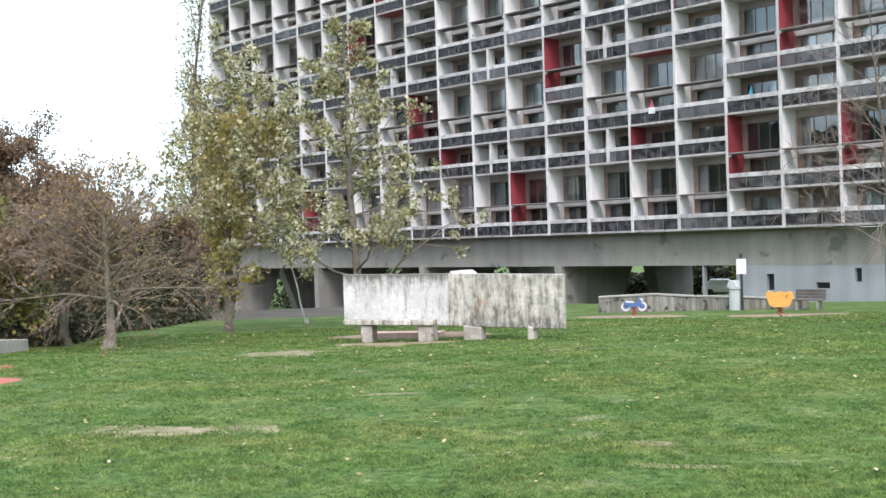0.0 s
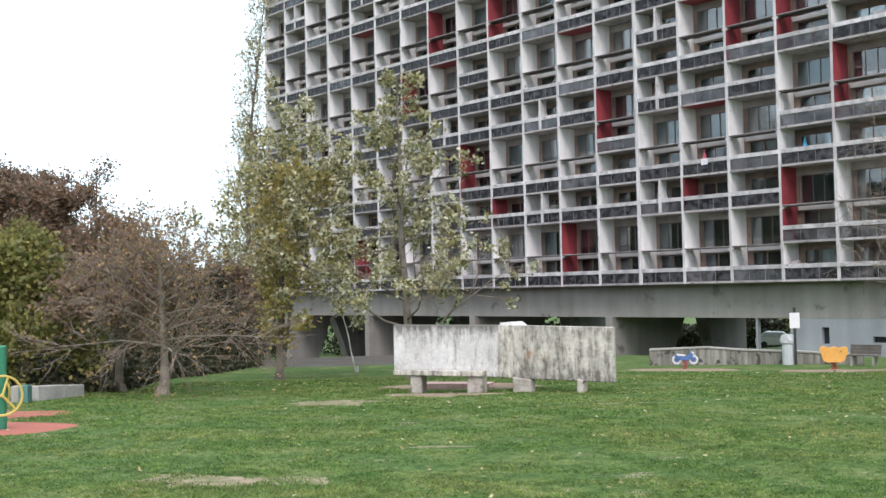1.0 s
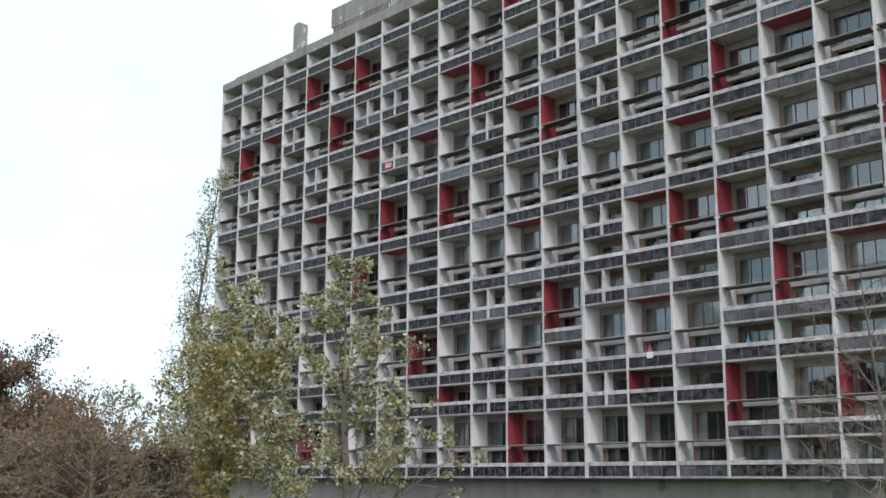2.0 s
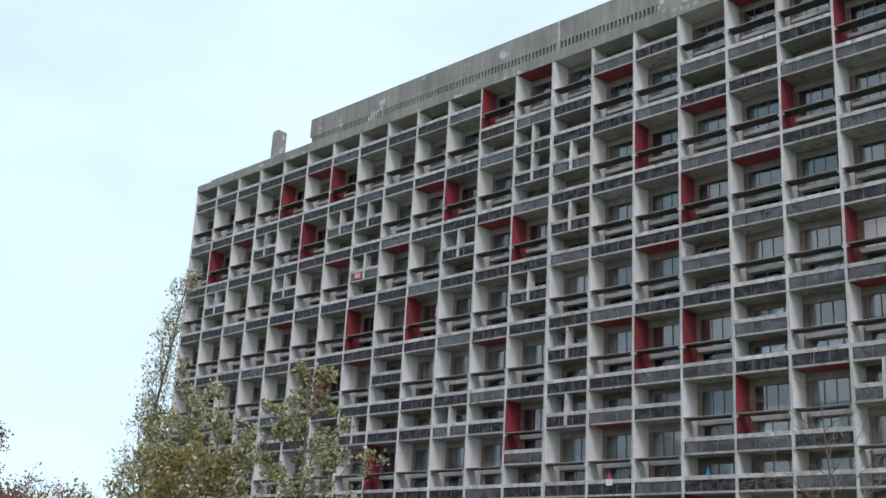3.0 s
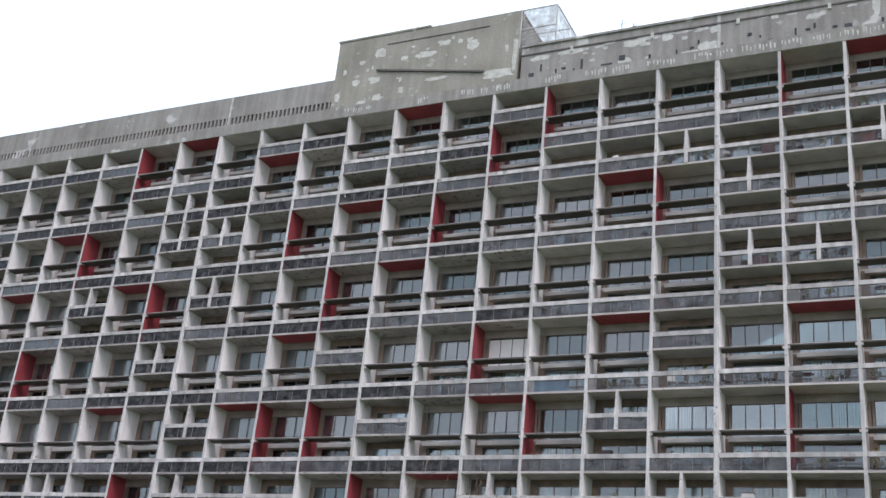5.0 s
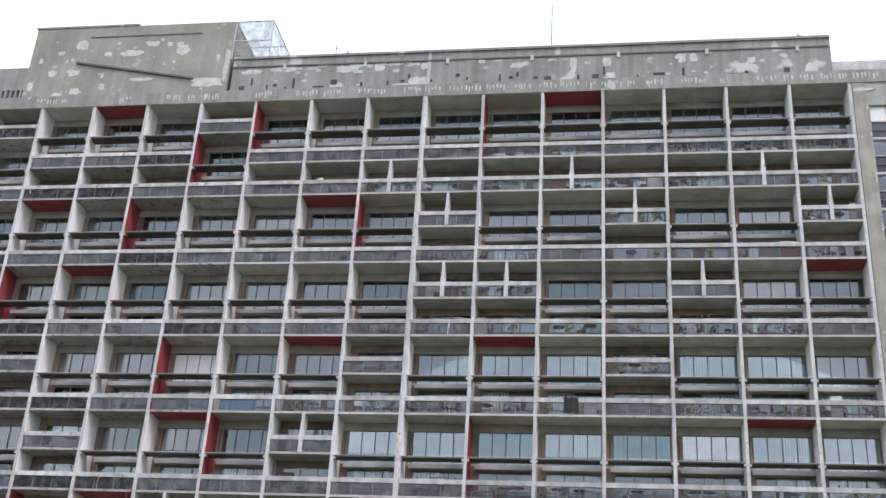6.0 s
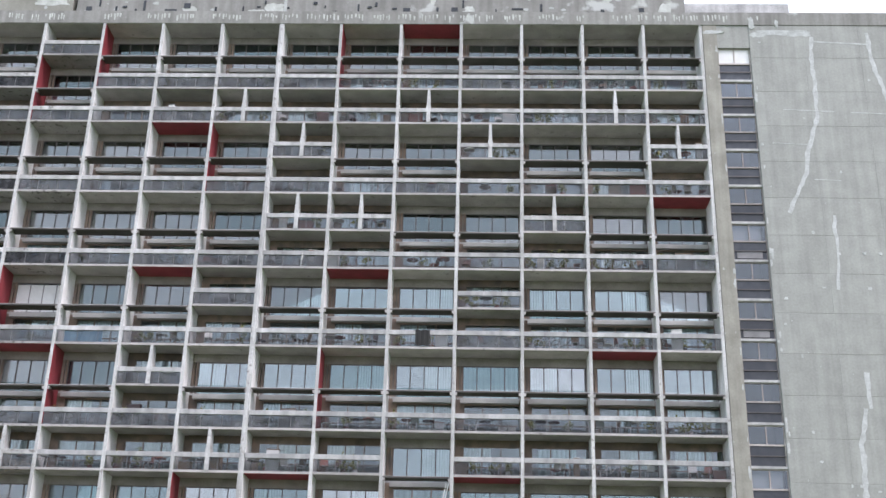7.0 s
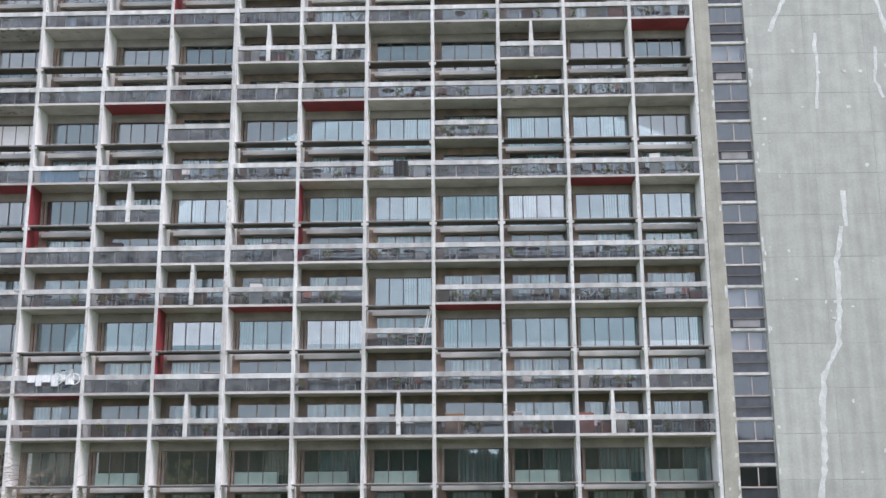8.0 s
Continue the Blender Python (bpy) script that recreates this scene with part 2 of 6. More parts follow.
M = dict(
    fin=surface("painted_fin", (0.62, 0.615, 0.61), (0.47, 0.465, 0.46), 0.8, 0.9, 9, 0.12, streak=0.5, stain=(0.30, 0.28, 0.265), stain_at=0.62, spots=3.0),
    cheek=surface("white_fin_side", (0.86, 0.86, 0.845), (0.77, 0.77, 0.755), 0.8, 0.7, 8, 0.1, streak=0.22, runs=0.8, grain=0.12, stain=(0.46, 0.45, 0.42), stain_at=0.68, spots=2.5),
    red=surface("red_paint", (0.33, 0.048, 0.058), (0.24, 0.036, 0.046), 0.65, 0.8, 14, 0.1, streak=0.2),
    slab=surface("loggia_concrete", (0.50, 0.465, 0.455), (0.39, 0.36, 0.35), 0.85, 0.9, 18, 0.2, vary=0.16, stain=(0.27, 0.25, 0.235), stain_at=0.64, spots=2.6),
    slab_far=surface("darker_loggia_concrete", (0.43, 0.405, 0.395), (0.31, 0.29, 0.28), 0.88, 0.9, 16, 0.2, vary=0.2, stain=(0.16, 0.15, 0.14), stain_at=0.58, spots=2.6),
    coping_far=surface("darker_coping_concrete", (0.58, 0.57, 0.565), (0.42, 0.415, 0.41), 0.85, 0.9, 9, 0.2, streak=0.5, vary=0.2, stain=(0.20, 0.19, 0.18), stain_at=0.60, spots=3.0),
    coping=surface("coping_concrete", (0.54, 0.53, 0.53), (0.39, 0.385, 0.385), 0.8, 0.9, 9, 0.2, streak=0.45, vary=0.18, stain=(0.27, 0.26, 0.25), stain_at=0.66, spots=3.0),
    beam=surface("roof_concrete", (0.31, 0.305, 0.285), (0.24, 0.235, 0.22), 0.9, 0.35, 6, 0.12, streak=0.4, grain=0.2, stain=(0.50, 0.51, 0.49), stain_at=0.62),
    patch=surface("patched_concrete", (0.33, 0.325, 0.28), (0.25, 0.245, 0.21), 0.9, 0.35, 5, 0.1, streak=0.2, grain=0.2, stain=(0.42, 0.43, 0.39), stain_at=0.66, spots=2.2),
    panel=surface("board_marked_concrete", (0.375, 0.380, 0.355), (0.325, 0.330, 0.308), 0.9, 0.9, 7, 0.12, streak=0.22, vary=0.06, grain=0.18, stain=(0.58, 0.60, 0.59), stain_at=0.70, spots=4.0),
    filler=surface("white_crack_filler", (0.58, 0.595, 0.585), (0.45, 0.46, 0.45), 0.9, 2, 9, 0.2),
    repair=surface("white_repair_mortar", (0.54, 0.56, 0.545), (0.40, 0.41, 0.395), 0.9, 2, 9, 0.2),
    lime=surface("pale_lime_mortar", (0.60, 0.615, 0.58), (0.44, 0.455, 0.42), 0.92, 1.6, 8, 0.2, grain=0.25),
    under=surface("raw_concrete", (0.30, 0.295, 0.262), (0.235, 0.23, 0.205), 0.9, 0.3, 6, 0.1, streak=0.28, runs=0.5, grain=0.12, stain=(0.14, 0.14, 0.125), stain_at=0.64, spots=2.0),
    bluegrey=surface("grey_blue_paint", (0.31, 0.34, 0.355), (0.25, 0.28, 0.29), 0.85, 0.3, 8, 0.1, streak=0.2, runs=0.5, grain=0.1),
    wood=surface("brown_joinery", (0.28, 0.20, 0.155), (0.16, 0.125, 0.105), 0.6, 1.5, 30, 0.1, vary=0.3),
    frame=surface("dark_joinery", (0.13, 0.11, 0.105), (0.085, 0.078, 0.076), 0.55, 1.5, 30, 0.1, vary=0.2),
    room=surface("dim_room", (0.32, 0.31, 0.30), (0.22, 0.21, 0.20), 0.9, 0.4, 4, 0.0),
    shelf=surface("shaded_shelf_board", (0.11, 0.10, 0.095), (0.07, 0.065, 0.062), 0.8, 0.8, 14, 0.1),
    mullion=surface("grey_mullion", (0.24, 0.235, 0.24), (0.17, 0.165, 0.17), 0.6, 1, 20, 0.05),
    soffit=surface("dark_lining", (0.38, 0.345, 0.32), (0.26, 0.235, 0.22), 0.8, 0.8, 14, 0.1),
    spandrel=surface("grey_spandrel", (0.52, 0.51, 0.495), (0.38, 0.37, 0.36), 0.8, 0.8, 16, 0.1, vary=0.2),
    pane=glass("window_pane", (0.92, 0.95, 0.95), 2.7, 0.02, 0.06, vary=True),
    lowpane=glass("balcony_door_pane", (0.86, 0.90, 0.90), 1.9, 0.03, 0.08),
    dimpane=glass("stair_pane", (0.66, 0.66, 0.69), 1.8, 0.03, 0.08),
    guard=glass("wired_guard_glass", (0.84, 0.84, 0.85), 1.25, 0.12, 0.09, (0.30, 0.30, 0.31)),
    # dust colour lightened to paint the bluish sky these guards mirror
    guard_dull=glass("milky_guard_glass", (0.58, 0.58, 0.60), 1.35, 0.15, 0.5, (0.25, 0.258, 0.27)),
    guard_dark=glass("dark_guard_glass", (0.26, 0.26, 0.28), 1.3, 0.3, 0.95, (0.085, 0.086, 0.092), blotch=True),
    curtain=spread("curtain_cloth", [(0.84, 0.88, 0.87), (0.66, 0.76, 0.76), (0.84, 0.80, 0.70), (0.62, 0.72, 0.76), (0.76, 0.78, 0.76), (0.90, 0.92, 0.92), (0.55, 0.72, 0.76), (0.88, 0.90, 0.88)], 0.9, False),
    # first screen slab: its brighter lighting is put into the paler colour
    lit_slab=grimy("lit_slab_concrete", (0.66, 0.66, 0.64), (0.53, 0.525, 0.50), 0.15, 0.42, 0.2, 0.38),
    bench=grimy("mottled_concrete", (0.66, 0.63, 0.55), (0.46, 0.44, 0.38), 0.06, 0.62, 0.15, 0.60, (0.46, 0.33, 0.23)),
    wallstone=surface("stained_wall_concrete", (0.28, 0.275, 0.24), (0.20, 0.195, 0.165), 0.9, 1.0, 14, 0.3, streak=0.95, runs=3.2, stain=(0.06, 0.056, 0.048), stain_at=0.58, spots=3.0, grain=0.25),
    capstone=surface("wall_coping_concrete", (0.40, 0.39, 0.35), (0.28, 0.275, 0.245), 0.9, 1.5, 14, 0.3, grain=0.25),
    white_wall=surface("pale_wall_concrete", (0.50, 0.49, 0.46), (0.38, 0.37, 0.34), 0.9, 1.5, 14, 0.3, grain=0.25),
    # brownish paving, its colour deepened for the shade under the building
    paving=surface("shaded_paving", (0.092, 0.082, 0.066), (0.058, 0.052, 0.043), 0.95, 0.6, 8, 0.2, grain=0.2),
    teal=surface("teal_paint", (0.07, 0.23, 0.20), (0.10, 0.19, 0.17), 0.6, 2, 30, 0.05),
    stone=surface("plain_concrete", (0.34, 0.33, 0.30), (0.25, 0.245, 0.22), 0.9, 1.0, 18, 0.3, streak=0.3, grain=0.2),
    footstone=surface("stained_foot_concrete", (0.50, 0.47, 0.42), (0.30, 0.26, 0.22), 0.9, 2.6, 16, 0.35, streak=0.5, runs=2.5, grain=0.3, stain=(0.16, 0.13, 0.11), stain_at=0.60),
    strip=surface("dirty_strip_concrete", (0.37, 0.355, 0.31), (0.27, 0.26, 0.225), 0.9, 0.7, 8, 0.15, streak=0.3, grain=0.2, stain=(0.47, 0.47, 0.44), stain_at=0.66, spots=3.0),
    rosewood=surface("pinkish_frame_paint", (0.47, 0.42, 0.40), (0.33, 0.28, 0.265), 0.7, 1.2, 20, 0.1, vary=0.25),
    joint=surface("open_joint_concrete", (0.40, 0.40, 0.38), (0.33, 0.33, 0.31), 0.95, 1.5, 12, 0.2),
    bark=surface("grey_bark", (0.20, 0.18, 0.145), (0.12, 0.105, 0.085), 0.9, 3, 40, 0.7),
    bark_pale=surface("pale_bark", (0.30, 0.27, 0.21), (0.19, 0.165, 0.13), 0.9, 3, 40, 0.7),
    birch=surface("white_bark", (0.58, 0.57, 0.53), (0.42, 0.41, 0.38), 0.8, 5, 40, 0.4, stain=(0.06, 0.055, 0.05), stain_at=0.66),
    twig=surface("bare_twigs", (0.29, 0.23, 0.185), (0.18, 0.14, 0.115), 0.9, 3, 40, 0.3),
    leaf_silver=spread("silver_green_leaves", [(0.09, 0.095, 0.035), (0.22, 0.22, 0.08), (0.62, 0.62, 0.45), (0.34, 0.32, 0.13), (0.13, 0.14, 0.055), (0.74, 0.73, 0.56), (0.48, 0.44, 0.20), (0.20, 0.16, 0.07)], 0.6, True, 0.42),
    leaf_yellow=spread("yellowing_leaves", [(0.22, 0.22, 0.07), (0.44, 0.38, 0.11), (0.60, 0.48, 0.13), (0.32, 0.31, 0.11), (0.50, 0.36, 0.10), (0.70, 0.67, 0.42), (0.34, 0.28, 0.10)], 0.6, True, 0.6),
    leaf_brown=spread("brown_leaves", [(0.24, 0.16, 0.10), (0.38, 0.235, 0.105), (0.22, 0.17, 0.11), (0.48, 0.30, 0.12), (0.30, 0.26, 0.12)], 0.7, True, 0.45),
    # dark green leaves, their colour deepened for the shade low in the wood
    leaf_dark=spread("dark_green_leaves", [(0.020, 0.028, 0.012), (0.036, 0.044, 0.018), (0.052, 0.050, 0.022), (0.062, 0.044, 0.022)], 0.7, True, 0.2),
    leaf_rust=spread("russet_leaves", [(0.15, 0.11, 0.082), (0.24, 0.165, 0.115), (0.32, 0.19, 0.115), (0.18, 0.15, 0.10), (0.28, 0.21, 0.155)], 0.7, True, 0.45),
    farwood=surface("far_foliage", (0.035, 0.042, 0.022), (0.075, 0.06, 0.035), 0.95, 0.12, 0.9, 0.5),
    leaf_green=spread("green_leaves", [(0.14, 0.165, 0.05), (0.22, 0.235, 0.065), (0.32, 0.285, 0.08), (0.125, 0.15, 0.045), (0.28, 0.23, 0.08)], 0.6, True, 0.4),
    blade=spread("grass_blades", [(0.105, 0.205, 0.048), (0.13, 0.24, 0.058), (0.175, 0.27, 0.082), (0.115, 0.22, 0.052), (0.27, 0.30, 0.13), (0.14, 0.25, 0.065)], 0.6, True, 0.5, True),
    fallen=spread("fallen_leaves", [(0.34, 0.27, 0.10), (0.45, 0.38, 0.20), (0.24, 0.16, 0.06), (0.50, 0.46, 0.32)], 0.7, True),
    soil=surface("bare_soil", (0.30, 0.225, 0.155), (0.22, 0.165, 0.11), 0.95, 1.2, 14, 0.4),
    worn=surface("worn_turf", (0.30, 0.24, 0.155), (0.14, 0.15, 0.06), 0.95, 3.5, 12, 0.4),
    pinkseat=surface("pinkish_paint", (0.66, 0.45, 0.41), (0.52, 0.34, 0.31), 0.85, 2, 20, 0.2),
    rubber=surface("red_rubber", (0.44, 0.14, 0.10), (0.37, 0.12, 0.085), 0.95, 1.0, 60, 0.3),
    toy_blue=surface("blue_paint", (0.06, 0.14, 0.36), (0.09, 0.18, 0.40), 0.45, 2, 30, 0.05),
    toy_white=surface("white_plastic", (0.72, 0.74, 0.76), (0.64, 0.66, 0.68), 0.45, 2, 30, 0.05),
    toy_orange=surface("orange_paint", (0.80, 0.43, 0.10), (0.72, 0.36, 0.08), 0.5, 2, 30, 0.05),
    toy_red=surface("red_steel", (0.42, 0.06, 0.045), (0.36, 0.05, 0.04), 0.45, 2, 30, 0.05),
    toy_green=surface("green_panel", (0.02, 0.20, 0.11), (0.025, 0.24, 0.13), 0.5, 2, 30, 0.05),
    toy_yellow=surface("yellow_tube", (0.62, 0.50, 0.12), (0.56, 0.45, 0.12), 0.5, 2, 30, 0.05),
    slat=surface("grey_timber", (0.13, 0.118, 0.10), (0.08, 0.074, 0.064), 0.85, 2, 30, 0.3),
    steel=surface("dark_steel", (0.055, 0.065, 0.065), (0.04, 0.045, 0.045), 0.5, 2, 30, 0.05, metal=0.4),
    sheet=surface("pale_sheet", (0.55, 0.58, 0.58), (0.46, 0.49, 0.49), 0.6, 2, 30, 0.1),
    white=surface("white_paint", (0.80, 0.80, 0.79), (0.74, 0.74, 0.73), 0.5, 2, 30, 0.03),
    carbody=surface("white_car_paint", (0.74, 0.74, 0.74), (0.70, 0.70, 0.70), 0.25, 2, 30, 0.0),
    tyre=surface("black_rubber", (0.025, 0.025, 0.025), (0.035, 0.035, 0.035), 0.9, 2, 30, 0.1),
    slate=surface("slate_panel", (0.055, 0.06, 0.07), (0.035, 0.04, 0.05), 0.22, 2, 30, 0.05, vary=0.4),
    mesh=glass("wire_mesh", (0.84, 0.84, 0.84), 1.02, 0.4, 0.5, (0.46, 0.46, 0.45)),
    film=surface("pale_green_film", (0.27, 0.35, 0.31), (0.20, 0.28, 0.25), 0.5, 1.0, 20, 0.05, vary=0.2),
    darkglass=surface("dark_glass", (0.03, 0.035, 0.04), (0.02, 0.025, 0.03), 0.08, 2, 30, 0.0),
    clutter=spread("mixed_clutter", [(0.02, 0.02, 0.022), (0.34, 0.13, 0.10), (0.03, 0.03, 0.035), (0.72, 0.71, 0.69), (0.03, 0.05, 0.03), (0.60, 0.59, 0.57), (0.24, 0.15, 0.09), (0.02, 0.02, 0.025), (0.78, 0.77, 0.76)], 0.7, False),
    cloth=surface("white_laundry", (0.75, 0.75, 0.76), (0.62, 0.63, 0.66), 0.9, 3, 20, 0.2),
    sky_tint=surface("sky_reflection_blue", (0.30, 0.50, 0.68), (0.45, 0.62, 0.74), 0.8, 2.5, 20, 0.1),
    cyan=surface("blue_cloth", (0.04, 0.27, 0.42), (0.05, 0.33, 0.50), 0.8, 3, 20, 0.1),
    pink=surface("pink_cloth", (0.55, 0.13, 0.17), (0.48, 0.10, 0.14), 0.8, 3, 20, 0.1),
)


# ---- mesh helpers ----
def box(bm, x0, x1, y0, y1, z0, z1):
    vs = [bm.verts.new((x, y, z)) for x in (x0, x1) for y in (y0, y1) for z in (z0, z1)]
    for f in ((0, 1, 3, 2), (4, 6, 7, 5), (0, 4, 5, 1), (2, 3, 7, 6), (0, 2, 6, 4), (1, 5, 7, 3)):
        bm.faces.new([vs[i] for i in f])


def bmesh_box(*sides):
    bm = bmesh.new()
    box(bm, *sides)
    return bm


def prism(bm, outline, axis, a, b):
    """An outline of (p, q) pulled along an axis from a to b; p and q are the two other axes in order."""
    def put(p, q, r):
        return {"x": (r, p, q), "y": (p, r, q), "z": (p, q, r)}[axis]
    lo = [bm.verts.new(put(p, q, a)) for p, q in outline]
    hi = [bm.verts.new(put(p, q, b)) for p, q in outline]
    n = len(outline)
    for i in range(n):
        bm.faces.new((lo[i], lo[(i + 1) % n], hi[(i + 1) % n], hi[i]))
    bm.faces.new(lo[::-1])
    bm.faces.new(hi)


def tube(bm, path, radii, sides=8, cap=True):
    """A tube along a path of points, with a radius at each."""
    rings = []
    for i, p in enumerate(path):
        p = Vector(p)
        d = Vector(path[min(i + 1, len(path) - 1)]) - Vector(path[max(i - 1, 0)])
        d = d.normalized() if d.length > 1e-6 else Vector((0, 0, 1))
        u = d.cross(Vector((0.31, 0.83, 0.47))).normalized()
        v = d.cross(u)
        r = radii[i] if isinstance(radii, (list, tuple)) else radii
        rings.append([bm.verts.new(p + r * (math.cos(k * math.tau / sides) * u + math.sin(k * math.tau / sides) * v)) for k in range(sides)])
    for a, b in zip(rings, rings[1:]):
        for k in range(sides):
            bm.faces.new((a[k], a[(k + 1) % sides], b[(k + 1) % sides], b[k]))
    if cap:
        bm.faces.new(rings[0][::-1])
        bm.faces.new(rings[-1])


def ring(bm, centre, normal, radius, thick, n=20, sides=6):
    c, w = Vector(centre), Vector(normal).normalized()
    u = w.orthogonal().normalized()
    v = w.cross(u)
    rows = []
    for i in range(n):
        a = i * math.tau / n
        o = math.cos(a) * u + math.sin(a) * v
        rows.append([bm.verts.new(c + o * (radius + thick * math.cos(k * math.tau / sides)) + w * thick * math.sin(k * math.tau / sides)) for k in range(sides)])
    for i in range(n):
        a, b = rows[i], rows[(i + 1) % n]
        for k in range(sides):
            bm.faces.new((a[k], b[k], b[(k + 1) % sides], a[(k + 1) % sides]))


def mesh_of(name, bm, material, bevel=0.0):
    if bevel:
        bmesh.ops.bevel(bm, geom=bm.edges[:], offset=bevel, segments=1, affect="EDGES", profile=0.5)
    bmesh.ops.recalc_face_normals(bm, faces=bm.faces[:])
    me = bpy.data.meshes.new(name)
    bm.to_mesh(me)
    bm.free()
    me.materials.append(material)
    return me


def part(name, bm, material, parent=None, label="", bevel=0.0):
    ob = new(name, mesh_of(name, bm, material, bevel))
    ob.parent = parent
    return tagged(ob, label)


def shared(name, me, parent, at=(0, 0, 0)):
    ob = new(name, me)
    ob.parent = parent
    ob.location = at
    if name in ("pane", "panes"):
        ob.visible_shadow = False
    return ob


def thing(name, at, label, category, group="", turn=0.0):
    ob = new(name)
    ob.empty_display_size = 0.2
    ob.location = at
    ob.rotation_euler = (0, 0, radians(turn))
    return tagged(ob, label, category, group)


def quads(name, centres, u, v, material, parent=None):
    """Many four-cornered leaves in one mesh: centres and half axes, arrays of rows of three."""
    n = len(centres)
    co = np.stack([centres - u * 0.35 - v, centres + u - v * 0.1, centres + u * 0.3 + v, centres - u - v * 0.05], 1).reshape(-1, 3)
    me = bpy.data.meshes.new(name)
    me.vertices.add(4 * n)
    me.vertices.foreach_set("co", co.astype(np.float32).ravel())
    me.loops.add(4 * n)
    me.loops.foreach_set("vertex_index", np.arange(4 * n, dtype=np.int32))
    me.polygons.add(n)
    me.polygons.foreach_set("loop_start", np.arange(0, 4 * n, 4, dtype=np.int32))
    me.update(calc_edges=True)
    me.materials.append(material)
    ob = new(name, me)
    ob.parent = parent
    return ob


# ---- ground ----
def soft_step(v, a, b):
    t = min(1.0, max(0.0, (v - a) / (b - a)))
    return t * t * (3 - 2 * t)


def ground_z(x, y):
    s = y + 66.9
    k = min(max(s, -60.0), 74.0)
    z = 0.27 + 0.025 * (min(max(x, -130.0), 60.0) + 13.9) - 0.018 * k - 0.00125 * max(0.0, k - 34) ** 2
    z += 1.5 * soft_step(s, 80, 89) * soft_step(x, -88, -76)
    z -= 1.0 * soft_step(-x, 49, 68) * soft_step(y, -47, -36) * (1 - soft_step(x, -76, -66))
    near = math.hypot(x + 14, y + 67)
    if near < 120:
        z += 0.05 * (noise.noise((x * 0.16, y * 0.16, 0.0))) * min(1.0, near / 15)
    return z


def spaced(lo, a, b, hi, step, far):
    inner = [a + i * step for i in range(int((b - a) / step) + 1)]
    out, d, p = [], step, inner[-1]
    while p < hi:
        d *= far
        p += d
        out.append(min(p, hi))
    low, d, p = [], step, inner[0]
    while p > lo:
        d *= far
        p -= d
        low.append(max(p, lo))
    return low[::-1] + inner + out


def build_ground():
    xs, ys = spaced(-2500, -70, 0, 2500, 0.7, 1.35), spaced(-2500, -75, 20, 2500, 0.7, 1.35)
    verts = [(x, y, ground_z(x, y)) for y in ys for x in xs]
    w = len(xs)
    faces = [(j * w + i, j * w + i + 1, (j + 1) * w + i + 1, (j + 1) * w + i) for j in range(len(ys) - 1) for i in range(w - 1)]
    me = bpy.data.meshes.new("ground")
    me.from_pydata(verts, [], faces)
    me.shade_smooth()
    me.materials.append(lawn_material())
    tagged(new("ground", me), "short green lawn sloping down to the building with worn spots", "ground", kind="structure")


def lawn_material():
    m = bpy.data.materials.new("lawn")
    m.use_nodes = True
    n, l = m.node_tree.nodes, m.node_tree.links
    geo = n.new("ShaderNodeNewGeometry")
    def tex(sc, d, rough=0.6):
        t = n.new("ShaderNodeTexNoise")
        t.inputs["Scale"].default_value, t.inputs["Detail"].default_value, t.inputs["Roughness"].default_value = sc, d, rough
        l.new(geo.outputs["Position"], t.inputs["Vector"])
        return t.outputs["Fac"]
    def mix(f, lo, hi, a, b):
        r = n.new("ShaderNodeMapRange")
        r.inputs["From Min"].default_value, r.inputs["From Max"].default_value = lo, hi
        l.new(f, r.inputs["Value"])
        x = n.new("ShaderNodeMixRGB")
        l.new(r.outputs["Result"], x.inputs[0])
        for s, c in zip(x.inputs[1:], (a, b)):
            if isinstance(c, tuple):
                s.default_value = (*c, 1)
            else:
                l.new(c, s)
        return x.outputs["Color"]
    grain = tex(9, 5, 0.66)
    base = mix(grain, 0.38, 0.64, (0.034, 0.076, 0.018), (0.105, 0.180, 0.050))
    other = mix(grain, 0.38, 0.62, (0.070, 0.110, 0.028), (0.175, 0.21, 0.075))
    c = mix(tex(0.7, 5), 0.45, 0.62, base, other)
    dry = mix(grain, 0.35, 0.65, (0.18, 0.165, 0.095), (0.34, 0.32, 0.22))
    dark = mix(grain, 0.38, 0.64, (0.022, 0.055, 0.014), (0.065, 0.130, 0.034))
    c = mix(tex(1.9, 5, 0.65), 0.55, 0.64, c, dark)
    c = mix(tex(1.1, 6, 0.7), 0.585, 0.70, c, dry)
    bs = n["Principled BSDF"]
    l.new(c, bs.inputs["Base Color"])
    bs.inputs["Roughness"].default_value = 0.95
    bs.inputs["Specular IOR Level"].default_value = 0.15
    bp = n.new("ShaderNodeBump")
    bp.inputs["Strength"].default_value, bp.inputs["Distance"].default_value = 0.4, 0.05
    l.new(grain, bp.inputs["Height"])
    l.new(bp.outputs["Normal"], bs.inputs["Normal"])
    return m


